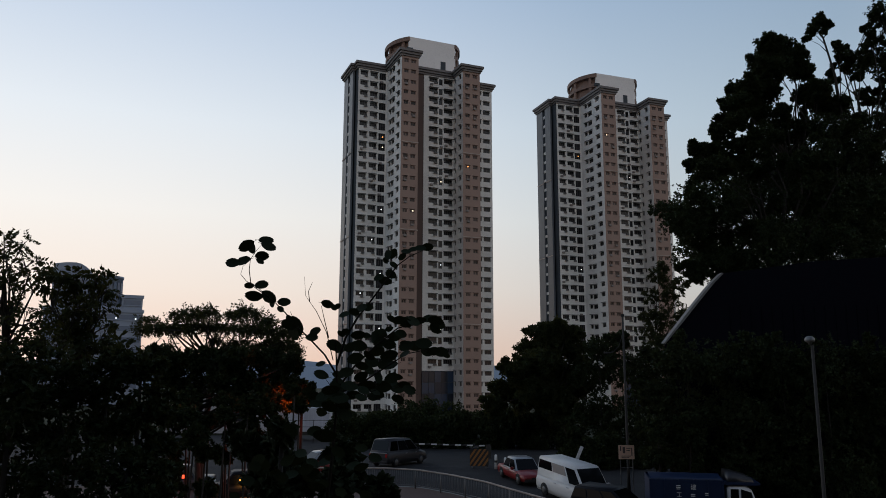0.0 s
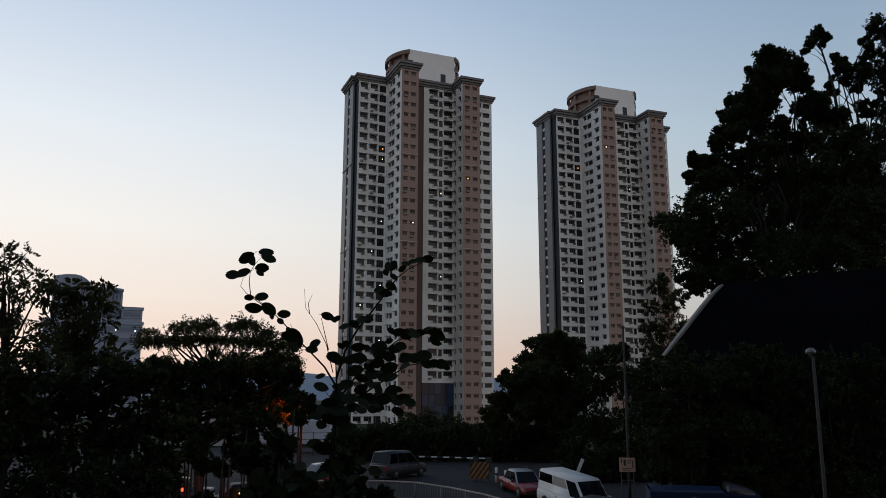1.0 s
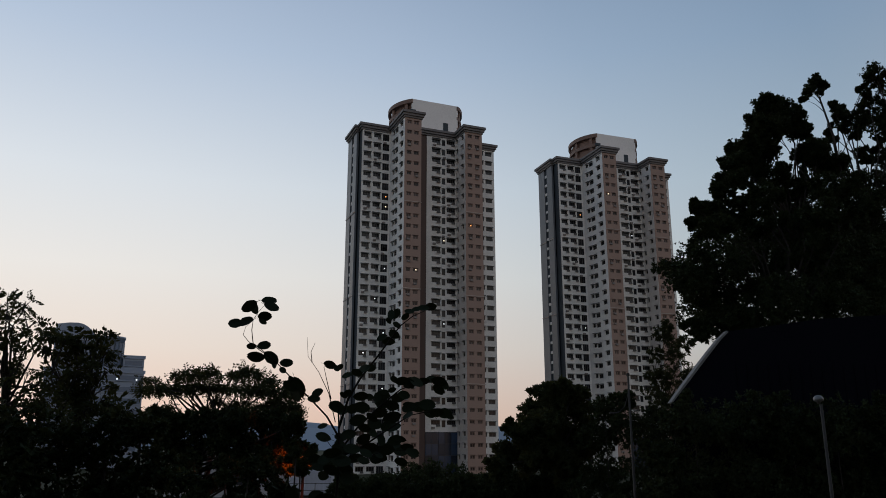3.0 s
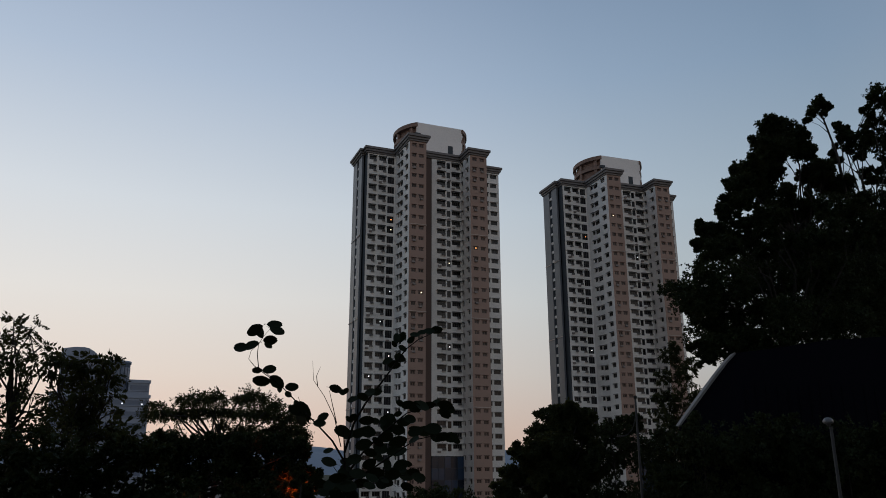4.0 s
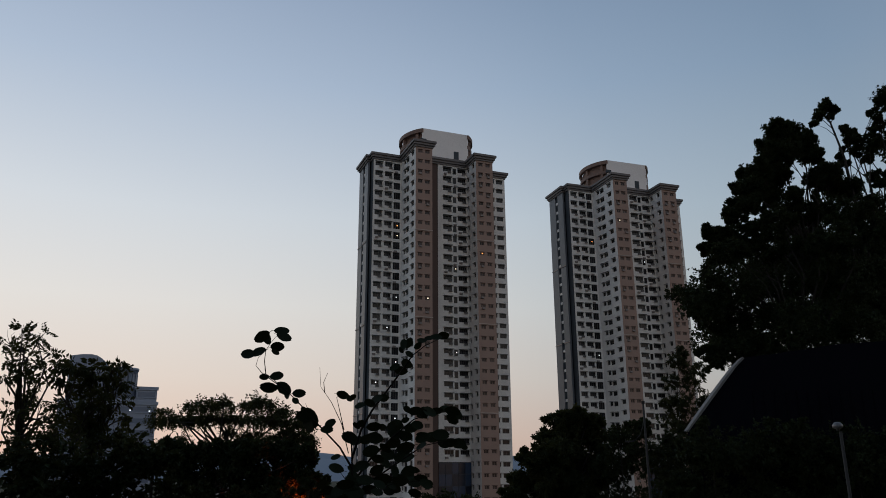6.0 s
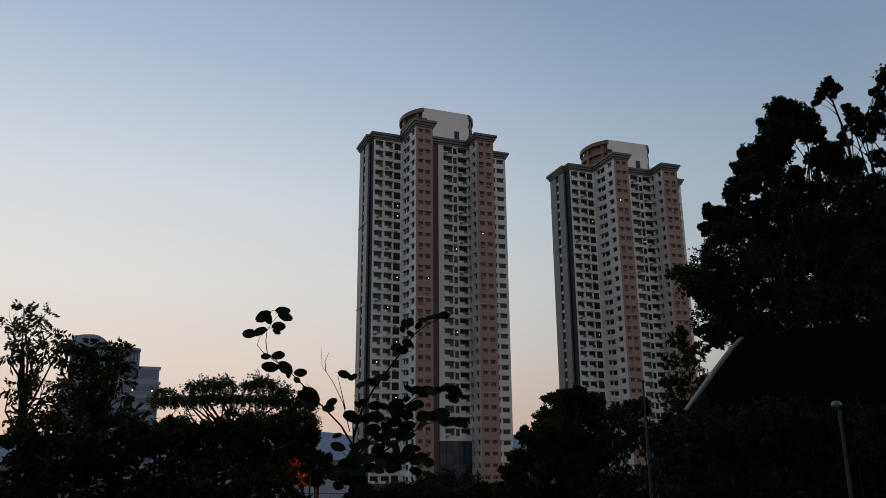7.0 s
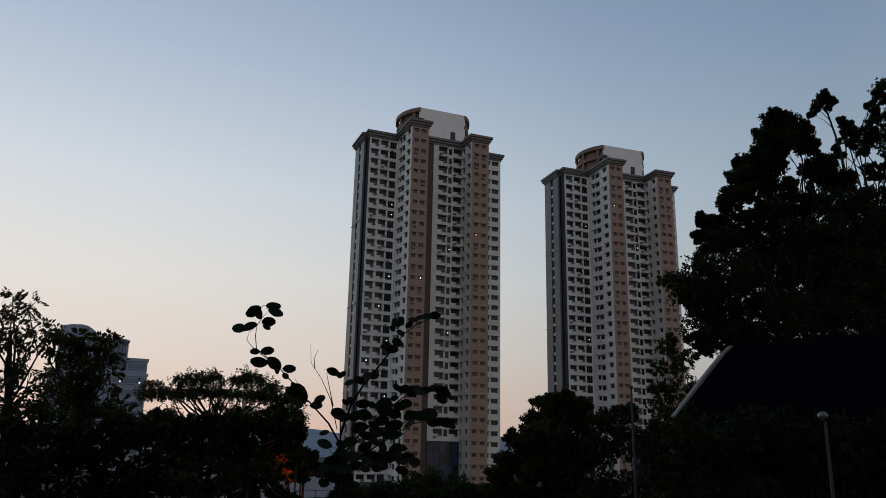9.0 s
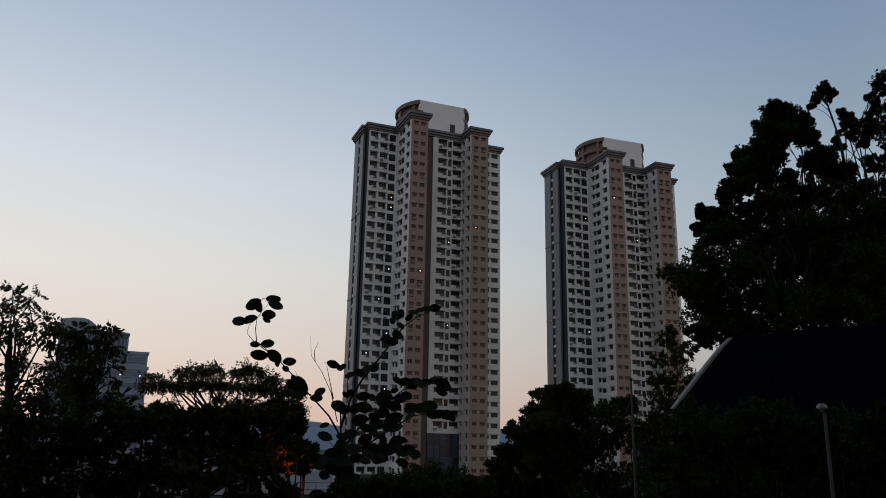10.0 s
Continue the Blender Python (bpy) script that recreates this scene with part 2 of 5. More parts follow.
def window_mesh(wide, tall, bars, hood, rack, pane=None):
    """A window as it sits in its opening: frame, bars, dark pane, the concrete hood over it, and the rack or cooler hood below."""
    bm = bmesh.new()
    f = 0.06
    y = 0.16
    box(bm, 0, y, 0, wide, y + 0.06, f, 0)
    box(bm, 0, y, tall - f, wide, y + 0.06, tall, 0)
    for k in range(bars + 2):
        x = (wide - f) * k / (bars + 1)
        box(bm, x, y, f, x + f, y + 0.06, tall - f, 0)
    v = [bm.verts.new(p) for p in ((0, y + 0.04, 0), (wide, y + 0.04, 0), (wide, y + 0.04, tall), (0, y + 0.04, tall))]
    bm.faces.new(v).material_index = 1
    if hood:
        box(bm, -0.12, -hood, tall + 0.03, wide + 0.12, 0, tall + 0.13, 2)
    if rack:
        box(bm, wide * 0.55, -0.45, -0.42, wide * 0.98, 0, -0.36, 2)
        box(bm, wide * 0.58, -0.40, -0.36, wide * 0.95, -0.02, 0.02, 3)
    me = bpy.data.meshes.new("window")
    bm.to_mesh(me)
    bm.free()
    for m in (WIN_FRAME if pane is None else BROWN_TILE, pane or WIN_GLASS, HOOD if pane is None else DARK_BROWN, RACK):
        me.materials.append(m)
    return me


def put_windows(tower, a, d, cols, rows, meshes, name="window"):
    turn = math.atan2(d.y, d.x)
    for i in rows:
        for (c0, c1, lo, hi), me in zip(cols, meshes):
            ob = new(name, me)
            ob.parent = tower
            ob.matrix_basis = Matrix.Translation((a[0] + d.x * c0, a[1] + d.y * c0, row_z(i) + lo)) @ Matrix.Rotation(turn, 4, "Z")


def join_windows(tower, runs, name):
    """Windows of the narrow side walls, in one mesh."""
    bm = bmesh.new()
    for a, d, cols, rows in runs:
        turn = math.atan2(d.y, d.x)
        for i in rows:
            for c0, c1, lo, hi in cols:
                m = Matrix.Translation((a[0] + d.x * c0, a[1] + d.y * c0, row_z(i) + lo)) @ Matrix.Rotation(turn, 4, "Z")
                w, h = c1 - c0, hi - lo
                for r, mat in (((0, 0.16, 0, w, 0.22, 0.06), 0), ((0, 0.16, h - 0.06, w, 0.22, h), 0), ((w / 2 - 0.03, 0.16, 0, w / 2 + 0.03, 0.22, h), 0), ((0, 0.2, 0, w, 0.24, h), 1), ((-0.1, -0.35, h + 0.03, w + 0.1, 0, h + 0.13), 2)):
                    vs = [bm.verts.new(m @ Vector(p)) for p in ((r[0], r[1], r[2]), (r[3], r[1], r[2]), (r[3], r[4], r[2]), (r[0], r[4], r[2]), (r[0], r[1], r[5]), (r[3], r[1], r[5]), (r[3], r[4], r[5]), (r[0], r[4], r[5]))]
                    for f in ((3, 2, 1, 0), (4, 5, 6, 7), (0, 1, 5, 4), (1, 2, 6, 5), (2, 3, 7, 6), (3, 0, 4, 7)):
                        bm.faces.new([vs[k] for k in f]).material_index = mat
    return tagged(part(name, bm, [WIN_FRAME, WIN_GLASS, HOOD], tower), kind="stuff")


def cornice(t, outline, z):
    """Three stepped mouldings round a plan outline."""
    for out, z0, z1 in ((0.25, z - 1.7, z - 1.25), (0.55, z - 1.2, z - 0.65), (0.85, z - 0.6, z)):
        n = len(outline)
        pts = []
        for i in range(n):
            p, c, q = Vector(outline[i - 1]), Vector(outline[i]), Vector(outline[(i + 1) % n])
            e, g = (c - p).normalized(), (q - c).normalized()
            n1, n2 = Vector((e.y, -e.x)), Vector((g.y, -g.x))
            pts.append(c + (n1 + n2) * out / (1 + n1.dot(n2)))
        part("cornice", prism(bmesh.new(), [(p.x, p.y) for p in pts], z0, z1), CORNICE, t, "dark stepped cornice")
        if z1 < z:
            part("cornice_neck", prism(bmesh.new(), outline, z1 + 0.002, z1 + 0.05), CORNICE, t)


def build_tower():
    cu, cv = CENTRE
    t = thing("apartment_tower", Matrix.Identity(4), "tall white and brown residential tower with dark stepped cornices", "apartment block", "residential towers")
    L = lambda u, v: (u - cu, v - cv)
    rows = range(0, STOREYS)
    low = -3.0
    top = TOP - 1.7
    white, brown = bmesh.new(), bmesh.new()
    std = (1.05, 2.1)
    # front walls and sides, from the left wing to the right wing
    left_cols = [(0.5, 2.4, *std), (3.1, 5.0, *std), (5.5, 7.25, 0.4, 2.25)]
    dl, _ = facade(white, L(55.4, 176.9), L(62.95, 176.9), left_cols, rows, top, low)
    bs_cols = [(2.3, 3.7, *std), (4.1, 6.2, 0.8, 1.9), (8.2, 10.0, *std)]
    ds, _ = facade(white, L(62.95, 176.9), L(62.95, 165.65), bs_cols, rows, top, low)
    bf_cols = [(0.65, 1.75, 1.2, 2.0), (2.45, 3.65, 1.2, 2.0)]
    db, _ = facade(brown, L(62.95, 165.65), L(67.3, 165.65), bf_cols, rows, top, low)
    mid_cols = [(1.5, 3.8, *std), (4.2, 5.2, 0.45, 2.1), (5.6, 7.9, *std)]
    dm, _ = facade(white, L(72.1, 174.5), L(80.4, 174.5), mid_cols, range(0, 28), top, row_z(27) - 0.65)
    cs_cols = [(0.5, 1.4, *std), (3.7, 4.9, *std)]
    dc, _ = facade(white, L(80.4, 174.5), L(80.4, 168.55), cs_cols, rows, top, low)
    cf_cols = [(0.7, 1.9, 1.2, 2.0), (2.75, 3.95, 1.2, 2.0)]
    df, _ = facade(brown, L(80.4, 168.55), L(85.15, 168.55), cf_cols, rows, top, low)
    r_cols = [(0.9, 1.7, *std), (3.6, 4.9, *std), (5.5, 7.4, *std)]
    dr, _ = facade(white, L(85.15, 178.25), L(93.25, 178.25), r_cols, rows, top, low)
    # the left end: two glossy piers, the slit between them, and the dark return beside the wing's front
    for p, q in ((179.24, 182.3), (183.9, 187.5)):
        part("pier", boxes((54.6 - cu, p - cv, low, 55.1 - cu, q - cv, top)), PIER_TILE, t, "smooth grey tiled pier")
    # plain right-hand and back walls
    for x0, y0, x1, y1, bmx in ((66.85, 165.95, 67.3, 178, brown), (84.85, 168.85, 85.15, 178.2, brown), (92.75, 178.55, 93.25, 187.5, white), (63, 199.5, 86, 200, white), (85.6, 187.5, 86, 199.5, white), (63, 187.5, 63.4, 199.5, white), (55.1, 187.1, 63, 187.5, white), (86, 187.1, 92.75, 187.5, white)):
        part("plain_wall", boxes((x0 - cu, y0 - cv, low, x1 - cu, y1 - cv, top)), WHITE_WALL if bmx is white else BROWN_TILE, t)
    part("wall", white, WHITE_WALL, t)
    part("bay_wall", brown, BROWN_TILE, t, "brown tiled bay")
    # back of the recess, in the bay brown scaled down to about a third
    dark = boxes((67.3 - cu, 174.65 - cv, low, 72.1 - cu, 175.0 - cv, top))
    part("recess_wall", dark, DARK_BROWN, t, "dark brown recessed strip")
    slate = boxes((55.4 - cu, 177.2 - cv, low, 55.7 - cu, 179.23 - cv, top), (55.0 - cu, 182.31 - cv, low, 55.3 - cu, 183.89 - cv, top))
    part("slot_wall", slate, SLATE_WALL, t, "dark slate recessed slot")
    core = boxes((55.8 - cu, 179 - cv, low, 92.3 - cu, 187.0 - cv, top - 0.4), (63.6 - cu, 187.0 - cv, low, 85.5 - cu, 199.4 - cv, top - 0.4), (63.5 - cu, 166.4 - cv, low, 66.7 - cu, 178.9 - cv, top - 0.4), (81.0 - cu, 169.3 - cv, low, 84.6 - cu, 178.9 - cv, top - 0.4), (71.3 - cu, 175.3 - cv, low, 80.3 - cu, 178.9 - cv, top - 0.4))
    part("core", core, SLATE_WALL, t)
    # podium front of the middle wing
    z1 = row_z(27) - 0.7
    podium = part("podium_front", boxes((72.1 - cu, 174.48 - cv, low, 80.4 - cu, 174.8 - cv, z1)), SLATE_WALL, t, "dark blue glazed podium")
    for k in range(5):
        for j in range(4):
            part("glass_panel", boxes((72.1 - cu + 1.66 * k + 0.06, 174.4 - cv, z1 - 2.7 * (j + 1) + 0.06, 72.1 - cu + 1.66 * (k + 1) - 0.06, 174.46 - cv, z1 - 2.7 * j - 0.06)), PODIUM, podium)
    # string courses every eight storeys
    for k in (1, 2, 3):
        z = TOP - 1.7 - 0.4 - FLOOR * 8 * k
        for u0, v0, u1, v1 in ((62.85, 165.5, 67.4, 165.63), (80.3, 168.4, 85.25, 168.53), (54.45, 179.2, 54.58, 182.3), (54.45, 183.9, 54.58, 187.5)):
            part("string_course", boxes((u0 - cu, v0 - cv, z, u1 - cu, v1 - cv, z + 0.2)), BAND, t)
    outline = [L(*p) for p in ((54.6, 179.25), (55.4, 179.25), (55.4, 176.9), (62.95, 176.9), (62.95, 165.65), (67.3, 165.65), (67.3, 174.5), (80.4, 174.5), (80.4, 168.55), (85.15, 168.55), (85.15, 178.25), (93.25, 178.25), (93.25, 187.5), (86, 187.5), (86, 200), (63, 200), (63, 187.5), (54.6, 187.5))]
    cornice(t, outline, TOP)
    # the round plant room with its flat white front
    zt = TOP + 9.7
    c = L(75.73, 185.5)
    bm = bmesh.new()
    r0, r1 = 9.45, 10.05

    def arc(bm, ra, rb, z0, z1, mat=0, a0=-50.0, a1=230.0, n=48):
        ring = []
        for k in range(n + 1):
            a = radians(a0 + (a1 - a0) * k / n)
            ring.append([bm.verts.new((c[0] + r * math.cos(a), c[1] + r * math.sin(a), z)) for r, z in ((ra, z0), (rb, z0), (rb, z1), (ra, z1))])
        for p, q in zip(ring, ring[1:]):
            for k in range(4):
                f = bm.faces.new((p[k], q[k], q[(k + 1) % 4], p[(k + 1) % 4]))
                f.material_index = mat
        for p in (ring[0], ring[-1][::-1]):
            bm.faces.new(p[::-1])

    arc(bm, r0, r1, TOP, TOP + 3.4)
    arc(bm, r0, r1, TOP + 5.6, TOP + 6.5)
    arc(bm, r0, r1 + 0.25, zt - 1.2, zt - 0.1)
    for k in range(9):
        a = -40 + 32 * k
        arc(bm, r0 + 0.1, r1 - 0.1, TOP + 3.4, zt - 1.2, 0, a, a + 5, 2)
    part("drum", bm, DRUM_BROWN, t, "curved brown open drum")
    bm = bmesh.new()
    arc(bm, 0.2, 9.2, TOP, zt - 0.9, 0, -48, 228, 32)
    part("drum_core", bm, DRUM_BROWN, t)
    bm = boxes((69.1 - cu, 177.94 - cv, TOP - 0.5, 82.35 - cu, 178.4 - cv, zt), (69.15 - cu, 178.4 - cv, zt - 0.5, 82.3 - cu, 182 - cv, zt - 0.2))
    part("plant_room_front", bm, ROOF_WHITE, t, "plain white flat wall")
    part("plant_room_hatch", boxes((78.1 - cu, 177.86 - cv, TOP + 1.6, 79.5 - cu, 177.92 - cv, TOP + 4.2)), SLATE_WALL, t)
    bm = bmesh.new()
    for k in range(4):
        box(bm, 68.5 - cu, 177.5 - cv, TOP + 1.2 + 1.5 * k, 70.1 - cu, 177.9 - cv, TOP + 2.0 + 1.5 * k)
    part("louvre", bm, SLATE_WALL, t)
    # windows: one object each on the fronts, the side walls joined
    wm = window_mesh
    kinds = {"l": [wm(1.9, 1.05, 2, 0.5, True), wm(1.9, 1.05, 2, 0.5, True), wm(1.75, 1.85, 2, 0.0, False)],
             "b": [wm(1.1, 0.8, 1, 0.1, False, BAY_GLASS), wm(1.2, 0.8, 1, 0.1, False, BAY_GLASS)],
             "m": [wm(2.3, 1.05, 2, 0.6, True), wm(1.0, 1.65, 0, 0.0, False), wm(2.3, 1.05, 3, 0.6, True)],
             "c": [wm(1.2, 0.8, 1, 0.1, False, BAY_GLASS), wm(1.2, 0.8, 1, 0.1, False, BAY_GLASS)]}
    put_windows(t, L(55.4, 176.9), dl, left_cols, rows, kinds["l"])
    put_windows(t, L(62.95, 165.65), db, bf_cols, rows, kinds["b"])
    put_windows(t, L(72.1, 174.5), dm, mid_cols, range(0, 28), kinds["m"])
    put_windows(t, L(80.4, 168.55), df, cf_cols, rows, kinds["c"])
    join_windows(t, [(L(62.95, 176.9), ds, bs_cols, rows), (L(80.4, 174.5), dc, cs_cols, rows), (L(85.15, 178.25), dr, r_cols, rows)], "side_window")
    # slot bars on the left end, one a storey
    for i in rows:
        part("slot_bar", boxes((54.75 - cu, 182.35 - cv, row_z(i) + 0.1, 54.98 - cu, 183.85 - cv, row_z(i) + 0.8)), WHITE_WALL, t)
    # coolers hung here and there under the windows
    cool = bmesh.new()
    box(cool, 0, -0.42, -0.5, 0.75, -0.004, -0.05, bevel=0.02)
    me = bpy.data.meshes.new("air_conditioner")
    cool.to_mesh(me)
    cool.free()
    me.materials.append(AC_CASE)
    pick = random.Random(77)
    for a, cols in (((62.95, 165.65), bf_cols), ((80.4, 168.55), cf_cols), ((72.1, 174.5), mid_cols), ((55.4, 176.9), left_cols)):
        for i in rows:
            for c0, c1, lo, hi in cols:
                if pick.random() < 0.14 and not (cols is mid_cols and i > 27):
                    ob = new("air_conditioner", me)
                    ob.parent = t
                    ob.location = (a[0] - cu + c0 + pick.uniform(0, 0.3), a[1] - cv, row_z(i) + lo - (0.45 if cols in (mid_cols, left_cols) else 0.0))
    return t


tower = build_tower()
tower.matrix_basis = Matrix.Translation((-8.71, 203.74, 0)) @ Matrix.Rotation(radians(22.4), 4, "Z")
tower_far = copy_thing(tower, Matrix.Translation((45.1, 225.4, -0.84)) @ Matrix.Rotation(radians(20.0), 4, "Z"))


# ---- places given by slope to the right, slope upward and distance ahead of the first stand ----
def spot(right, up, away):
    return Vector((right * away, away, EYE + up * away))


# raised bank on which the viewer stands
bm = bmesh.new()
prev = None
for i in range(41):
    x = -40 + 2 * i
    row = [bm.verts.new((x, y, z + 0.12 * noise.noise(Vector((x * 0.4, y * 0.4, 1))))) for y, z in ((-30, 4.0), (-3, 4.0), (2, 4.0), (5.5, 3.9), (8, 3.0), (12, 1.5), (17, -0.6), (22, -1.9))]
    if prev:
        for a, b, c, d in zip(prev, prev[1:], row[1:], row):
            bm.faces.new((a, d, c, b)).smooth = True
    prev = row
tagged(part("bank", bm, SOIL), "raised planted earth bank beside the road", "bank", kind="structure")


# ---- trees ----
def rand_dir(rng):
    while True:
        v = Vector((rng.uniform(-1, 1), rng.uniform(-1, 1), rng.uniform(-1, 1)))
        if 0.05 < v.length < 1:
            return v.normalized()


def unit(v):
    return v / np.maximum(np.linalg.norm(v, axis=1, keepdims=True), 1e-6)


def crown_mesh(name, clumps, leaf, count, rng, parent, material, droop=0.3, flat=0.75, wide=0.28, spray=0.0):
    """Leaves in tufts or, with spray, in feathered rows along short twigs, round uneven clumps. Each leaf is a blade of two triangles."""
    gen = np.random.default_rng(rng.randrange(10 ** 6))
    spots, axes = [], []
    down = np.array([0, 0, 1.0])
    around = []
    most = max(r for c, r in clumps)
    for c, r in clumps:
        if not spray:
            for _ in range(6):
                v = rand_dir(rng)
                around.append((c + Vector((v.x, v.y, v.z * flat)) * r * rng.uniform(0.8, 1.2), r * rng.uniform(0.16, 0.34)))
    for index, (c, r) in enumerate(list(clumps) + around):
        shift = Vector((rng.uniform(0, 50), rng.uniform(0, 50), rng.uniform(0, 50)))
        n = max(5, int(count / 14 * (min(1.0, r / most) ** 1.1 if index < len(clumps) else 0.09)))
        d = unit(gen.normal(size=(n, 3)))
        lump = np.array([0.9 + 0.6 * noise.noise(Vector(x) * 1.6 + shift) for x in d])[:, None]
        d[:, 2] *= flat
        q = np.array(c) + d * r * lump * gen.uniform(0.1, 1.0, (n, 1)) ** 0.5
        if spray:
            way = unit(d + 0.7 * unit(gen.normal(size=(n, 3))) - droop * down)
            side = unit(np.cross(way, gen.normal(size=(n, 3))))
            long = spray * gen.uniform(0.6, 1.2, (n, 1))
            for k in range(7):
                p = q + way * long * k / 7 - down * 0.12 * long * (k / 7) ** 2
                for sgn in (1, -1):
                    spots.append(p)
                    axes.append(way * 0.55 + side * sgn - down * droop * 0.5 + 0.25 * unit(gen.normal(size=(n, 3))))
        else:
            spread = r * gen.uniform(0.06, 0.2, (n, 1))
            for _ in range(14):
                spots.append(q + unit(gen.normal(size=(n, 3))) * spread * gen.random((n, 1)))
                axes.append(unit(gen.normal(size=(n, 3))) + d * 0.5 - droop * down)
    p, axis = np.concatenate(spots), unit(np.concatenate(axes))
    n = len(p)
    side = unit(np.cross(axis, gen.normal(size=(n, 3))))
    up = np.cross(axis, side)
    size = leaf * gen.uniform(0.55, 1.3, (n, 1))
    mid = p + axis * size * 0.5 + up * size * 0.1
    verts = np.stack([p, mid + side * wide * size, p + axis * size, mid - side * wide * size], axis=1).reshape(-1, 3)
    base = (np.arange(n) * 4)[:, None]
    faces = np.concatenate([base + np.array([0, 1, 2]), base + np.array([0, 2, 3])], axis=1).reshape(-1, 3)
    me = bpy.data.meshes.new(name)
    me.from_pydata(verts.tolist(), [], faces.tolist())
    me.materials.append(material)
    ob = new(name, me)
    ob.parent = parent
    return ob


def tree(name, base, fork, clumps, leaf, count, label, category, seed, material=None, trunk=0.25, droop=0.3, flat=0.75, wide=0.28, twigs=3, group="", spray=0.0, bend=None):
    """A tapered trunk from base to fork, a limb to each clump of leaves with its twigs, and the crown."""
    rng = random.Random(seed)
    base, fork = Vector(base), Vector(fork)
    t = thing(name, Matrix.Translation(base), label, category, group)
    o = base
    bm = bmesh.new()
    mid = (base + fork) / 2 + Vector((rng.uniform(-.1, .1), rng.uniform(-.1, .1), 0)) * (fork - base).length * 0.6
    mid = bend or mid
    tube(bm, [base - o - Vector((0, 0, 0.4)), base - o + Vector((0, 0, 0.2)), mid - o, fork - o], [trunk * 1.35, trunk * 1.1, trunk * 0.85, trunk * 0.65], 9)
    part("trunk", bm, BARK, t)
    local = []
    for c, r in clumps:
        bm = bmesh.new()
        local.append((c - o, r))
        s = fork - (fork - mid) * rng.uniform(0, 0.45)
        k = s.lerp(c, 0.55) + Vector((rng.uniform(-.15, .15), rng.uniform(-.15, .15), rng.uniform(-0.02, 0.15))) * (c - s).length
        tube(bm, [s - o, k - o, c - o], [trunk * 0.36, trunk * 0.2, trunk * 0.08], 5)
        for _ in range(twigs):
            e = c + rand_dir(rng) * r * 0.9
            tube(bm, [k.lerp(c, rng.uniform(0.4, 1)) - o, (c + e) / 2 - o + Vector((0, 0, 0.06 * r)), e - o], [trunk * 0.1, trunk * 0.06, trunk * 0.025], 4)
        part("limb", bm, BARK, t)
    crown_mesh("crown", local, leaf, count, rng, t, material or LEAF_DARK, droop, flat, wide, spray)
    return t


def clump_list(away, *rows, seed=0, depth=0.6):
    rng = random.Random(seed)
    return [(spot(a, b, away + rng.uniform(-depth, depth)), r * away) for a, b, r in rows]


# the tall dark tree on the slope
tree("tree", (24.5, 50.5, 0), spot(0.470, 0.300, 50.5), clump_list(50.5, (0.448, 0.468, 0.0158), (0.461, 0.456, 0.0211), (0.436, 0.439, 0.0198), (0.455, 0.433, 0.0238), (0.480, 0.445, 0.0198), (0.489, 0.426, 0.0158), (0.431, 0.418, 0.0158), (0.402, 0.399, 0.0158), (0.417, 0.406, 0.0158), (0.396, 0.379, 0.0172), (0.421, 0.385, 0.0238), (0.443, 0.396, 0.0158), (0.381, 0.357, 0.0145), (0.399, 0.357, 0.0158), (0.431, 0.367, 0.0158), (0.492, 0.393, 0.0172), (0.512, 0.400, 0.0172), (0.510, 0.382, 0.0211), (0.533, 0.375, 0.0211), (0.459, 0.371, 0.0119), (0.369, 0.341, 0.0092), seed=1, depth=1.6), 0.17, 6500, "tall dark broadleaf tree with an open lobed crown", "tree", 11, trunk=0.24, flat=0.85, twigs=4)
tree("tree", (21.5, 49, 0), spot(0.440, 0.170, 49), clump_list(49, (0.339, 0.315, 0.0115), (0.353, 0.305, 0.0205), (0.377, 0.316, 0.0205), (0.399, 0.324, 0.0128), (0.433, 0.333, 0.0205), (0.455, 0.349, 0.0192), (0.493, 0.346, 0.0256), (0.526, 0.341, 0.0282), (0.552, 0.322, 0.0320), (0.506, 0.306, 0.0282), (0.477, 0.298, 0.0205), (0.426, 0.298, 0.0230), (0.395, 0.294, 0.0243), (0.360, 0.285, 0.0230), (0.335, 0.293, 0.0115), (0.3638, 0.2503, 0.0486), (0.3302, 0.2264, 0.0435), (0.3149, 0.2195, 0.0243), (0.4066, 0.2336, 0.0640), (0.4677, 0.2255, 0.0704), (0.3353, 0.1849, 0.0397), (0.3882, 0.1760, 0.0538), (0.4371, 0.1757, 0.0563), (0.5023, 0.1838, 0.0653), (0.5298, 0.2458, 0.0602), (0.3292, 0.1487, 0.0192), (0.5614, 0.1757, 0.0576), (0.3495, 0.1655, 0.0320), (0.3791, 0.1538, 0.0230), (0.3485, 0.2110, 0.0397), seed=21, depth=2.0), 0.19, 8000, "dense dark broadleaf tree standing on the slope", "tree", 31, trunk=0.3, flat=0.8)
tree("tree", (26.0, 54, 0), spot(0.500, 0.200, 54), clump_list(54, (0.465, 0.320, 0.026), (0.503, 0.286, 0.029), (0.542, 0.283, 0.029), (0.442, 0.277, 0.025), (0.470, 0.259, 0.029), (0.570, 0.267, 0.033), (0.516, 0.243, 0.033), (0.400, 0.255, 0.025), (0.558, 0.216, 0.036), (0.618, 0.287, 0.036), (0.496, 0.208, 0.033), seed=41, depth=1.5), 0.2, 8000, "dense dark broadleaf tree among the others", "tree", 41, trunk=0.3, flat=0.9)
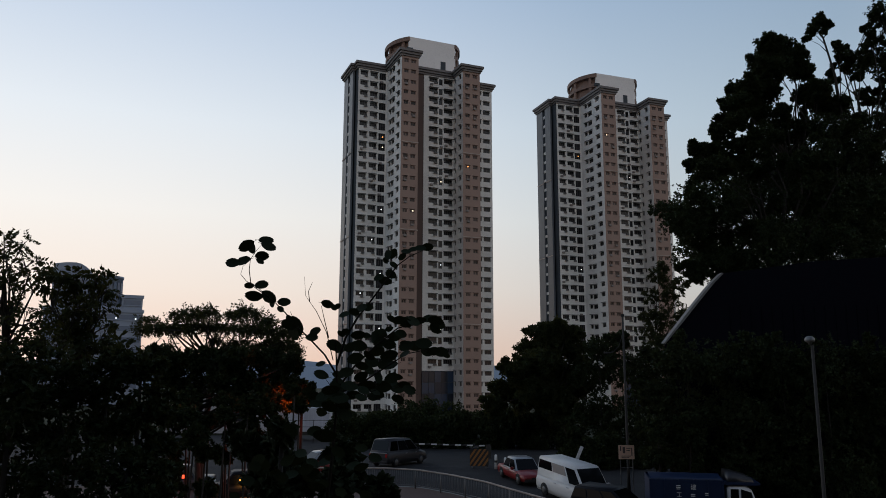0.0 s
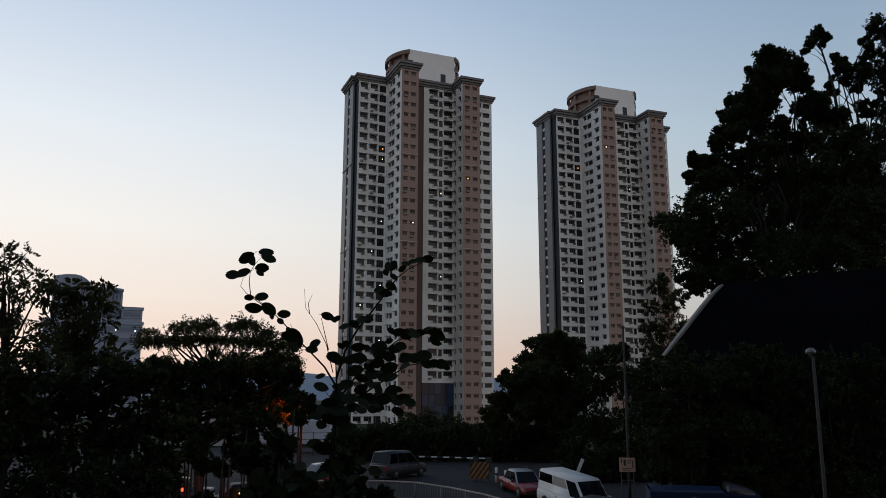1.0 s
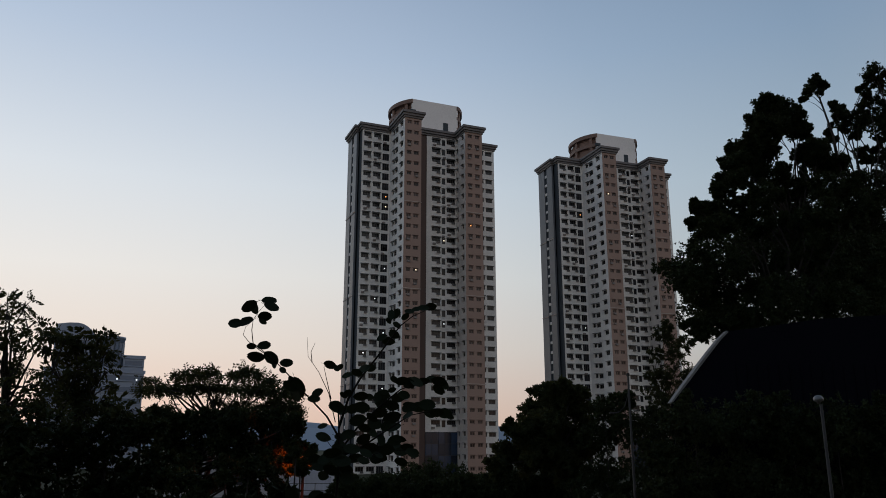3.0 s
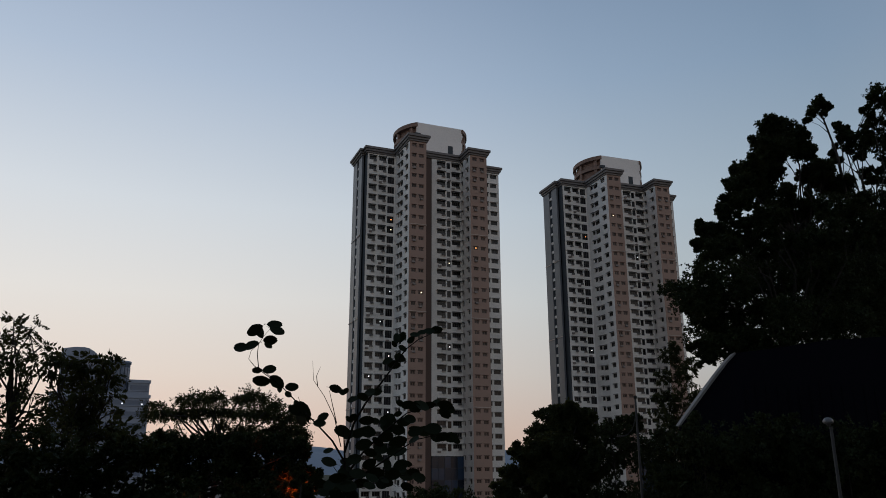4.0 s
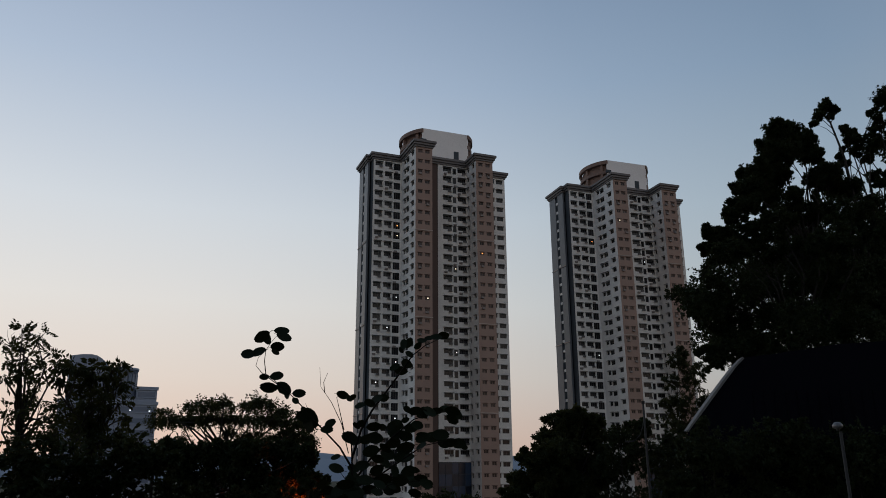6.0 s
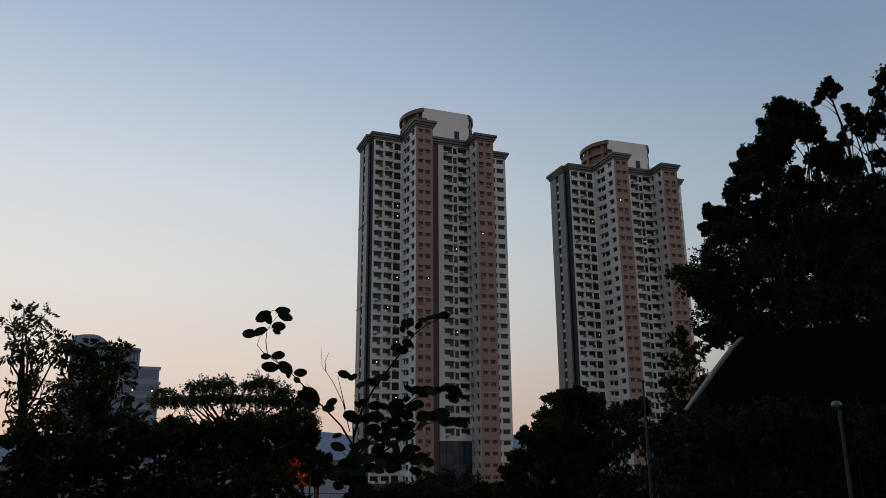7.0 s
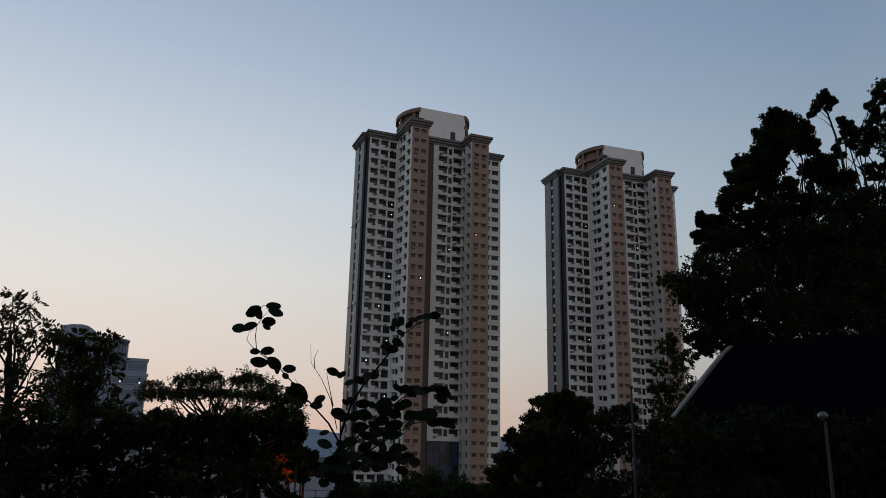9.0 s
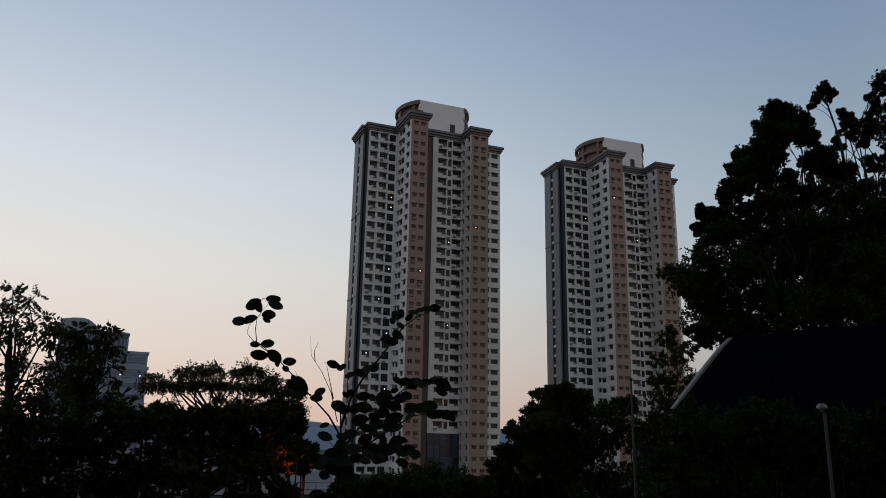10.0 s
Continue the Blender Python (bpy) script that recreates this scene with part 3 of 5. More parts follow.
tree("tree", (29.5, 51, 0), spot(0.5230, 0.4781, 51), clump_list(51, (0.520, 0.502, 0.0108), (0.531, 0.495, 0.0072), (0.508, 0.485, 0.0072), (0.500, 0.475, 0.0048), (0.513, 0.492, 0.0084), (0.525, 0.485, 0.0048), seed=2, depth=0.3), 0.15, 1500, "slender leaning tree with one small tuft of leaves", "tree", 12, trunk=0.09, twigs=2, bend=spot(0.5349, 0.4228, 51))
tree("tree", (29, 53, 0), spot(0.572, 0.330, 53), clump_list(53, (0.605, 0.517, 0.0169), (0.617, 0.496, 0.0195), (0.587, 0.488, 0.0091), (0.590, 0.471, 0.0117), (0.608, 0.458, 0.0208), (0.575, 0.452, 0.0117), (0.545, 0.461, 0.0104), (0.554, 0.452, 0.0091), (0.547, 0.440, 0.0117), (0.566, 0.433, 0.0156), (0.590, 0.437, 0.0182), (0.608, 0.423, 0.0156), (0.530, 0.424, 0.0052), (0.535, 0.414, 0.0052), (0.568, 0.396, 0.0091), (0.577, 0.383, 0.0065), (0.597, 0.393, 0.0117), (0.605, 0.375, 0.0182), (0.572, 0.352, 0.0234), (0.597, 0.336, 0.0260), (0.549, 0.357, 0.0182), (0.636, 0.484, 0.0234), (0.634, 0.425, 0.0234), (0.627, 0.363, 0.0260), (0.5950, 0.2844, 0.0572), (0.6388, 0.2610, 0.0663), (0.5868, 0.2062, 0.0572), seed=3, depth=1.5), 0.17, 5200, "dark broadleaf tree with an open upper crown", "tree", 13, trunk=0.22, flat=0.85, twigs=4)
# light feathery tree before the far tower
tree("tree", (19.2, 72, 0), spot(0.277, 0.061, 72), clump_list(72, (0.2803, 0.1466, 0.010), (0.2935, 0.1292, 0.013), (0.2731, 0.1175, 0.010), (0.3006, 0.1059, 0.015), (0.2782, 0.0943, 0.013), (0.2935, 0.0768, 0.018), (0.2691, 0.0704, 0.015), (0.3098, 0.1359, 0.009), (0.3108, 0.0875, 0.015), (0.2884, 0.1555, 0.007), (0.2650, 0.0926, 0.009), (0.3027, 0.0585, 0.018), (0.2793, 0.0520, 0.018), seed=4, depth=1.0), 0.34, 520, "slender feathery bamboo-like tree with thin drooping leaves", "tree", 14, LEAF_MID, trunk=0.14, droop=0.8, flat=1.1, wide=0.14)
# round tree beside the car park
tree("tree", (11.0, 68, 0), spot(0.137, -0.003, 68), clump_list(68, (0.146, 0.075, 0.016), (0.128, 0.068, 0.018), (0.161, 0.068, 0.016), (0.109, 0.047, 0.019), (0.135, 0.047, 0.025), (0.164, 0.050, 0.019), (0.091, 0.022, 0.019), (0.120, 0.018, 0.026), (0.156, 0.018, 0.026), (0.076, -0.003, 0.019), (0.105, -0.014, 0.025), (0.144, -0.014, 0.026), (0.173, -0.003, 0.016), (0.065, -0.021, 0.015), (0.178, 0.032, 0.010), (0.098, 0.004, 0.022), (0.116, -0.003, 0.025), (0.127, 0.032, 0.025), (0.154, -0.028, 0.022), seed=5, depth=2.0), 0.25, 4500, "round dark green tree beside the car park", "tree", 15, LEAF_MID, trunk=0.26)
# flat-topped tree
tree("tree", (-7.9, 26, 0), spot(-0.2918, 0.0371, 26), clump_list(26, (-0.381, 0.086, 0.0060), (-0.342, 0.092, 0.0084), (-0.330, 0.094, 0.0084), (-0.317, 0.094, 0.0084), (-0.301, 0.096, 0.0084), (-0.271, 0.092, 0.0084), (-0.257, 0.098, 0.0096), (-0.240, 0.094, 0.0084), (-0.226, 0.086, 0.0084), (-0.384, 0.074, 0.0084), (-0.371, 0.077, 0.0096), (-0.356, 0.076, 0.0108), (-0.339, 0.076, 0.0108), (-0.322, 0.077, 0.0108), (-0.304, 0.078, 0.0108), (-0.285, 0.076, 0.0108), (-0.266, 0.076, 0.0108), (-0.249, 0.076, 0.0108), (-0.231, 0.075, 0.0108), (-0.214, 0.072, 0.0108), (-0.197, 0.068, 0.0096), (-0.292, 0.059, 0.0060), (-0.277, 0.052, 0.0072), (-0.262, 0.057, 0.0060), (-0.248, 0.049, 0.0072), (-0.233, 0.053, 0.0084), (-0.218, 0.059, 0.0096), (-0.203, 0.055, 0.0108), (-0.356, 0.050, 0.0048), (-0.350, 0.041, 0.0072), (-0.191, 0.050, 0.0072), seed=6, depth=1.3), 0.10, 820, "flat-topped spreading tree with small fine leaves", "tree", 16, LEAF_MID, trunk=0.13, droop=0.5, flat=0.5, wide=0.22, twigs=3, spray=0.34)
tree("tree", (-7.6, 24.3, road_z(24)), spot(-0.311, -0.010, 24.3), clump_list(24.3, (-0.365, 0.039, 0.0190), (-0.339, 0.032, 0.0190), (-0.314, 0.032, 0.0180), (-0.289, 0.035, 0.0180), (-0.263, 0.037, 0.0180), (-0.238, 0.035, 0.0180), (-0.213, 0.035, 0.0180), (-0.191, 0.029, 0.0150), (-0.348, 0.011, 0.0220), (-0.316, 0.004, 0.0200), (-0.283, 0.007, 0.0200), (-0.251, 0.008, 0.0200), (-0.219, 0.009, 0.0190), (-0.193, 0.004, 0.0160), (-0.174, -0.003, 0.0090), (-0.325, -0.021, 0.0160), (-0.261, -0.014, 0.0160), (-0.225, -0.012, 0.0150), (-0.205, -0.003, 0.005), (-0.188, -0.004, 0.004), (-0.181, -0.015, 0.007), (-0.203, -0.019, 0.007), (-0.171, -0.011, 0.007), (-0.192, -0.026, 0.006), (-0.194, -0.012, 0.004), seed=9, depth=0.6), 0.13, 1700, "low bushy tree filling the space under the canopy", "tree", 19, trunk=0.12)
# left-hand near trees
tree("tree", (-8.6, 15, 0.4), spot(-0.5609, 0.0943, 15), clump_list(15, (-0.577, 0.195, 0.0074), (-0.568, 0.189, 0.0063), (-0.549, 0.185, 0.0074), (-0.554, 0.176, 0.0063), (-0.575, 0.173, 0.0085), (-0.564, 0.155, 0.0116), (-0.575, 0.146, 0.0106), (-0.551, 0.146, 0.0095), (-0.540, 0.139, 0.0063), (-0.546, 0.124, 0.0063), (-0.571, 0.131, 0.0074), (-0.535, 0.160, 0.0042), (-0.553, 0.102, 0.0095), (-0.536, 0.097, 0.0095), (-0.563, 0.088, 0.0095), (-0.517, 0.094, 0.0095), (-0.529, 0.080, 0.0106), (-0.509, 0.084, 0.0106), (-0.563, 0.070, 0.0074), (-0.512, 0.067, 0.0127), (-0.596, 0.177, 0.0201), (-0.591, 0.132, 0.0212), (-0.583, 0.088, 0.0190), (-0.536, 0.052, 0.0095), (-0.564, 0.045, 0.0137), (-0.554, 0.056, 0.0166), (-0.521, 0.057, 0.0166), (-0.492, 0.051, 0.0175), seed=7, depth=0.8), 0.095, 215, "open leafy tree with drooping pointed leaflets", "tree", 17, LEAF_MID, trunk=0.08, droop=0.3, wide=0.24, twigs=5, spray=0.2)
tree("tree", (-7.6, 17, 0.2), spot(-0.4680, 0.0669, 17), clump_list(17, (-0.519, 0.146, 0.0097), (-0.504, 0.148, 0.0097), (-0.524, 0.133, 0.0075), (-0.512, 0.122, 0.0086), (-0.496, 0.139, 0.0108), (-0.481, 0.139, 0.0097), (-0.467, 0.139, 0.0075), (-0.452, 0.140, 0.0064), (-0.441, 0.146, 0.0033), (-0.480, 0.124, 0.0129), (-0.461, 0.125, 0.0118), (-0.444, 0.128, 0.0075), (-0.435, 0.123, 0.0043), (-0.464, 0.107, 0.0129), (-0.446, 0.111, 0.0086), (-0.437, 0.096, 0.0064), (-0.474, 0.097, 0.0140), (-0.451, 0.092, 0.0086), (-0.492, 0.094, 0.0118), (-0.429, 0.078, 0.0064), (-0.462, 0.078, 0.0097), (-0.489, 0.073, 0.0161), (-0.468, 0.067, 0.0161), (-0.507, 0.060, 0.0161), (-0.438, 0.060, 0.0108), (-0.417, 0.060, 0.0064), (-0.459, 0.051, 0.0182), (-0.427, 0.049, 0.0154), (-0.398, 0.049, 0.0115), seed=8, depth=0.7), 0.14, 250, "leafy tree with long drooping leaflets", "tree", 18, LEAF_MID, trunk=0.09, droop=0.6, wide=0.22, twigs=4, spray=0.24)


# ---- shrubs ----
def shrub(away, rows, leaf, count, label, seed, material=None, depth=0.8, base_z=0.0, wide=0.3):
    cl = clump_list(away, *rows, seed=seed, depth=depth)
    x = sum(c.x for c, r in cl) / len(cl)
    rng = random.Random(seed)
    base = Vector((x, away, base_z))
    t = thing("shrub", Matrix.Translation(base), label, "shrub", "shrubs and hedges")
    for c, r in cl:
        bm = bmesh.new()
        foot = Vector((c.x + rng.uniform(-.3, .3), c.y, base_z))
        tube(bm, [foot - base - Vector((0, 0, 0.1)), foot.lerp(c, 0.5) - base + Vector((0.1 * r, 0, 0)), c - base], [0.05 + 0.012 * r, 0.04, 0.02], 5)
        part("stem", bm, BARK, t)
    crown_mesh("foliage", [(c - base, r) for c, r in cl], leaf, count, rng, t, material or LEAF_DARK, 0.2, 0.9, wide)
    return t


shrub(11, [(-0.544, 0.022, 0.040), (-0.485, 0.011, 0.044), (-0.428, 0.014, 0.036), (-0.385, 0.022, 0.026), (-0.545, -0.038, 0.055), (-0.480, -0.045, 0.055), (-0.417, -0.042, 0.048), (-0.373, -0.024, 0.029), (-0.531, -0.107, 0.058), (-0.460, -0.114, 0.058), (-0.394, -0.107, 0.044), (-0.361, -0.073, 0.022), (-0.357, -0.128, 0.026)], 0.09, 1700, "dense dark shrub with small leaves on the bank", 21, LEAF_DARK, 0.7, 1.6, 0.3)
shrub(22, [(-0.325, -0.021, 0.019), (-0.345, -0.042, 0.020), (-0.312, -0.063, 0.018), (-0.336, -0.080, 0.018), (-0.297, -0.080, 0.015), (-0.340, -0.124, 0.018), (-0.294, -0.128, 0.015), (-0.317, -0.038, 0.016), (-0.275, -0.021, 0.015), (-0.246, -0.024, 0.015), (-0.217, -0.024, 0.015), (-0.266, -0.059, 0.013), (-0.238, -0.056, 0.012), (-0.275, -0.087, 0.010), (-0.210, -0.045, 0.013), (-0.251, -0.080, 0.012), (-0.342, -0.101, 0.015), (-0.223, -0.104, 0.010), (-0.205, -0.129, 0.015), (-0.182, -0.022, 0.009), (-0.188, -0.003, 0.006), (-0.274, -0.036, 0.012), (-0.245, -0.042, 0.012), (-0.295, -0.044, 0.010)], 0.12, 800, "dark shrub under the flat-topped tree", 22, LEAF_DARK, 0.9, -1.75, 0.3)
shrub(7.5, [(-0.244, -0.073, 0.012), (-0.219, -0.077, 0.015), (-0.201, -0.097, 0.019), (-0.221, -0.122, 0.016), (-0.179, -0.118, 0.022), (-0.127, -0.080, 0.010), (-0.116, -0.104, 0.016), (-0.136, -0.124, 0.019), (-0.080, -0.129, 0.015), (-0.202, -0.059, 0.009)], 0.1, 200, "leafy bush with broad leaves on the bank", 23, LEAF_BROAD, 0.4, 2.9, 0.34)
shrub(105, [(-0.103, -0.047, 0.018), (-0.074, -0.042, 0.018), (-0.046, -0.035, 0.020), (-0.017, -0.030, 0.020), (0.011, -0.035, 0.020), (0.036, -0.042, 0.018), (0.054, -0.045, 0.015), (-0.031, -0.049, 0.019), (0.004, -0.052, 0.019), (-0.067, -0.056, 0.016), (0.040, -0.058, 0.016), (-0.160, -0.026, 0.013), (-0.139, -0.022, 0.013), (-0.182, -0.026, 0.013), (-0.123, -0.035, 0.012), (-0.203, -0.029, 0.013)], 0.32, 2000, "trimmed dark hedge before the tower", 24, LEAF_DARK, 2.0, 0.0, 0.3)
shrub(64, [(0.200, 0.047, 0.019), (0.226, 0.061, 0.015), (0.192, 0.011, 0.026), (0.235, 0.025, 0.029), (0.272, 0.032, 0.029), (0.197, -0.031, 0.029), (0.248, -0.024, 0.032), (0.292, -0.003, 0.032), (0.210, -0.066, 0.026), (0.260, -0.066, 0.029), (0.168, -0.052, 0.022), (0.160, -0.080, 0.018), (0.223, -0.090, 0.026), (0.188, -0.080, 0.022)], 0.24, 3000, "dense dark bushes at the foot of the slope", 25, LEAF_DARK, 2.0, 0.0, 0.3)
shrub(41.6, [(0.2864, 0.0297, 0.019), (0.2742, -0.0052, 0.022), (0.2711, -0.0473, 0.022), (0.2660, -0.0853, 0.019), (0.3118, 0.0290, 0.036), (0.3709, 0.0274, 0.044), (0.4300, 0.0265, 0.044), (0.4880, 0.0265, 0.044), (0.5471, 0.0265, 0.044), (0.3078, -0.0344, 0.040), (0.3740, -0.0365, 0.044), (0.4392, -0.0375, 0.044), (0.5043, -0.0375, 0.044), (0.5634, -0.0375, 0.044), (0.3057, -0.0837, 0.033), (0.3699, -0.0931, 0.040), (0.4341, -0.1015, 0.044), (0.4993, -0.1015, 0.044), (0.5563, -0.1015, 0.044), (0.5991, 0.0265, 0.044)], 0.17, 4200, "thick dark undergrowth covering the slope", 26, LEAF_DARK, 0.5, -0.8, 0.3)
shrub(74, [(0.076, -0.037, 0.015), (0.101, -0.037, 0.015), (0.126, -0.037, 0.016), (0.151, -0.037, 0.016), (-0.138, -0.052, 0.013), (-0.113, -0.047, 0.015), (-0.085, -0.045, 0.015), (-0.056, -0.045, 0.015), (-0.028, -0.045, 0.015), (0.001, -0.047, 0.015), (0.029, -0.048, 0.015), (0.058, -0.047, 0.016), (0.086, -0.045, 0.016), (0.115, -0.047, 0.016), (0.143, -0.047, 0.016), (-0.117, -0.063, 0.016), (-0.095, -0.056, 0.019), (-0.067, -0.059, 0.019), (-0.035, -0.056, 0.020), (-0.003, -0.058, 0.020), (0.029, -0.059, 0.019), (0.061, -0.059, 0.020), (0.093, -0.061, 0.020), (0.125, -0.059, 0.020), (0.153, -0.063, 0.020), (-0.127, -0.073, 0.012), (-0.088, -0.070, 0.016), (-0.035, -0.068, 0.018), (0.018, -0.068, 0.018), (0.072, -0.070, 0.018), (0.121, -0.072, 0.018)], 0.24, 2600, "dark overgrown hedge behind the car park", 27, LEAF_DARK, 0.8, 0.0, 0.3)
shrub(57, [(0.181, -0.088, 0.016), (0.202, -0.092, 0.016), (0.223, -0.090, 0.015), (0.245, -0.088, 0.016), (0.160, -0.084, 0.012), (0.196, -0.073, 0.016), (0.221, -0.073, 0.015)], 0.22, 1800, "low dark bushes beside the road", 28, LEAF_DARK, 0.6, -0.1, 0.3)
MAIN = (0.013, [(-0.1456, -0.2467), (-0.1441, -0.1479), (-0.1385, -0.0937), (-0.1349, -0.0384), (-0.1345, 0.0037), (-0.1359, 0.0322), (-0.1379, 0.0574)])
LONG_LEFT = (0.006, [(-0.1354, 0.0144), (-0.1512, 0.0394), (-0.1684, 0.0567), (-0.1864, 0.0740), (-0.2038, 0.0930), (-0.2197, 0.1084), (-0.2334, 0.1194), (-0.2471, 0.1305)])
THIN_LEFT = (0.003, [(-0.2197, 0.1084), (-0.2439, 0.1253), (-0.2561, 0.1342), (-0.2638, 0.1431), (-0.2613, 0.1536), (-0.2514, 0.1625)])
TIP_LEFT = (0.003, [(-0.2500, 0.1305), (-0.2530, 0.1491), (-0.2521, 0.1625), (-0.2459, 0.1730), (-0.2346, 0.1866)])
LONG_RIGHT = (0.007, [(-0.1357, 0.0251), (-0.1249, 0.0610), (-0.1109, 0.0857), (-0.0909, 0.1120), (-0.0736, 0.1357), (-0.0605, 0.1543), (-0.0444, 0.1670), (-0.0200, 0.1783)])
BARE = (0.003, [(-0.1402, 0.0322), (-0.1498, 0.0682), (-0.1637, 0.0952), (-0.1782, 0.1150), (-0.1805, 0.1402)])
BARE_FORK = (0.003, [(-0.1728, 0.1076), (-0.1747, 0.1209), (-0.1699, 0.1327)])
SMALL = (0.003, [(-0.1467, 0.0610), (-0.1532, 0.0857), (-0.1573, 0.1018), (-0.1493, 0.1047)])
RIGHT = (0.006, [(-0.1336, -0.0033), (-0.1126, 0.0251), (-0.0841, 0.0523), (-0.0582, 0.0733), (-0.0335, 0.0813), (0.0015, 0.0842)])
RIGHT_LOW = (0.0055, [(-0.1334, -0.0104), (-0.1035, 0.0037), (-0.0707, 0.0251), (-0.0463, 0.0408), (-0.0246, 0.0451), (-0.0007, 0.0408)])
LOWER = (0.003, [(-0.1345, -0.0245), (-0.1118, -0.0132), (-0.0833, -0.0047), (-0.0560, -0.0019), (-0.0388, -0.0047)])
LEFT_LOW = (0.003, [(-0.1341, -0.0104), (-0.1453, 0.0037), (-0.1542, 0.0151)])
SAPLING_STEMS = [MAIN, LONG_LEFT, THIN_LEFT, TIP_LEFT, LONG_RIGHT, BARE, BARE_FORK, SMALL, RIGHT, RIGHT_LOW, LOWER, LEFT_LOW]
LEAVES_TIP = [
    (-0.2741, 0.1573, 0.087, 10), (-0.2609, 0.1603, 0.094, -15), (-0.2582, 0.1813, 0.094, -30), (-0.2513, 0.1783, 0.079, 60), (-0.2325, 0.1881, 0.087, 0),
    (-0.2292, 0.1798, 0.094, 20), (-0.2368, 0.1678, 0.079, -5), (-0.2395, 0.1603, 0.050, 30), (-0.2521, 0.1283, 0.058, 0), (-0.2360, 0.1290, 0.072, -10),
    (-0.2450, 0.1157, 0.101, 8), (-0.2258, 0.1135, 0.101, 40), (-0.2204, 0.1076, 0.072, 80), (-0.2058, 0.1069, 0.079, 0), (-0.2098, 0.0974, 0.050, 40),
    (-0.1982, 0.0777, 0.087, 20), (-0.1893, 0.0755, 0.123, 70), (-0.1920, 0.0682, 0.108, 50), (-0.1644, 0.0689, 0.065, -30), (-0.1685, 0.0610, 0.065, 0),
    (-0.1983, 0.0828, 0.072, 60),
]
LEAVES_HIGH = [
    (-0.1501, 0.1044, 0.076, 15), (-0.1412, 0.1000, 0.048, 40), (-0.1369, 0.1015, 0.048, -40), (-0.1271, 0.0913, 0.062, -10), (-0.1148, 0.0942, 0.062, 20),
    (-0.1061, 0.0994, 0.076, -8), (-0.0973, 0.1001, 0.062, -5), (-0.0834, 0.1393, 0.062, -25), (-0.0752, 0.1356, 0.076, 15), (-0.0680, 0.1438, 0.069, 30),
    (-0.0645, 0.1558, 0.048, 30), (-0.0720, 0.1692, 0.062, 80), (-0.0654, 0.1707, 0.069, -65), (-0.0749, 0.1617, 0.041, 60), (-0.0535, 0.1670, 0.048, -40),
    (-0.0484, 0.1731, 0.055, -10), (-0.0388, 0.1761, 0.055, -15), (-0.0299, 0.1776, 0.062, -8), (-0.0203, 0.1799, 0.069, -5),
]
LEAVES_RIGHT = [
    (-0.0664, 0.0856, 0.048, 30), (-0.0569, 0.0842, 0.069, -10), (-0.0459, 0.0806, 0.062, 60), (-0.0386, 0.0820, 0.076, 20), (-0.0292, 0.0835, 0.069, -5),
    (-0.0197, 0.0857, 0.069, -15), (-0.0095, 0.0836, 0.082, 10), (-0.0036, 0.0785, 0.069, 30), (-0.0691, 0.0725, 0.048, -20), (-0.0785, 0.0696, 0.048, 0),
    (-0.0617, 0.0624, 0.082, -5), (-0.0538, 0.0660, 0.062, 20), (-0.0871, 0.0623, 0.062, 70), (-0.0797, 0.0551, 0.076, -10), (-0.0688, 0.0530, 0.076, 10),
    (-0.0471, 0.0530, 0.076, 5), (-0.0362, 0.0509, 0.082, 10), (-0.0267, 0.0517, 0.069, 20), (-0.0216, 0.0445, 0.076, 40), (-0.0122, 0.0445, 0.076, -10),
    (-0.0021, 0.0431, 0.076, 5), (0.0045, 0.0395, 0.048, 20),
]
LEAVES_MIDDLE = [
    (-0.1258, 0.0687, 0.055, -50), (-0.1308, 0.0658, 0.048, 40), (-0.1090, 0.0651, 0.089, -8), (-0.0981, 0.0637, 0.048, 10), (-0.1392, 0.0513, 0.089, 20),
    (-0.1296, 0.0470, 0.076, -30), (-0.1181, 0.0492, 0.076, -25), (-0.1072, 0.0507, 0.089, 10), (-0.1119, 0.0349, 0.096, -15), (-0.0846, 0.0443, 0.082, -20),
    (-0.0939, 0.0385, 0.069, 40), (-0.0686, 0.0386, 0.089, -15), (-0.0670, 0.0257, 0.089, -15), (-0.0902, 0.0299, 0.082, 20), (-0.0757, 0.0278, 0.069, -40),
    (-0.1031, 0.0256, 0.076, 10), (-0.1224, 0.0170, 0.082, -10), (-0.1331, 0.0134, 0.069, 20), (-0.1547, 0.0133, 0.082, 15), (-0.1042, 0.0114, 0.089, -30),
    (-0.0936, 0.0199, 0.069, 40), (-0.0811, 0.0100, 0.062, 70), (-0.0646, 0.0101, 0.082, -15),
]
LEAVES_LOW = [
    (-0.0567, 0.0122, 0.055, 20), (-0.1183, -0.0007, 0.089, 5), (-0.0968, 0.0015, 0.096, -5), (-0.0752, -0.0006, 0.096, 5), (-0.0579, -0.0027, 0.089, 10),
    (-0.0428, -0.0055, 0.069, 25), (-0.0494, 0.0016, 0.076, 5), (-0.1427, -0.0043, 0.103, 0), (-0.1313, -0.0008, 0.096, 20), (-0.1503, -0.0114, 0.096, -20),
    (-0.1323, -0.0149, 0.103, 10), (-0.1138, -0.0113, 0.082, -10), (-0.1037, -0.0148, 0.069, 15), (-0.1572, -0.0220, 0.089, 0), (-0.1428, -0.0255, 0.096, 20),
    (-0.1277, -0.0289, 0.089, -15), (-0.1533, -0.0325, 0.076, 10), (-0.1232, -0.0359, 0.082, 20), (-0.1640, -0.0115, 0.082, 10), (-0.1721, -0.0044, 0.062, -20),
    (-0.1475, -0.0603, 0.124, 0), (-0.1611, -0.0562, 0.076, -10),
]


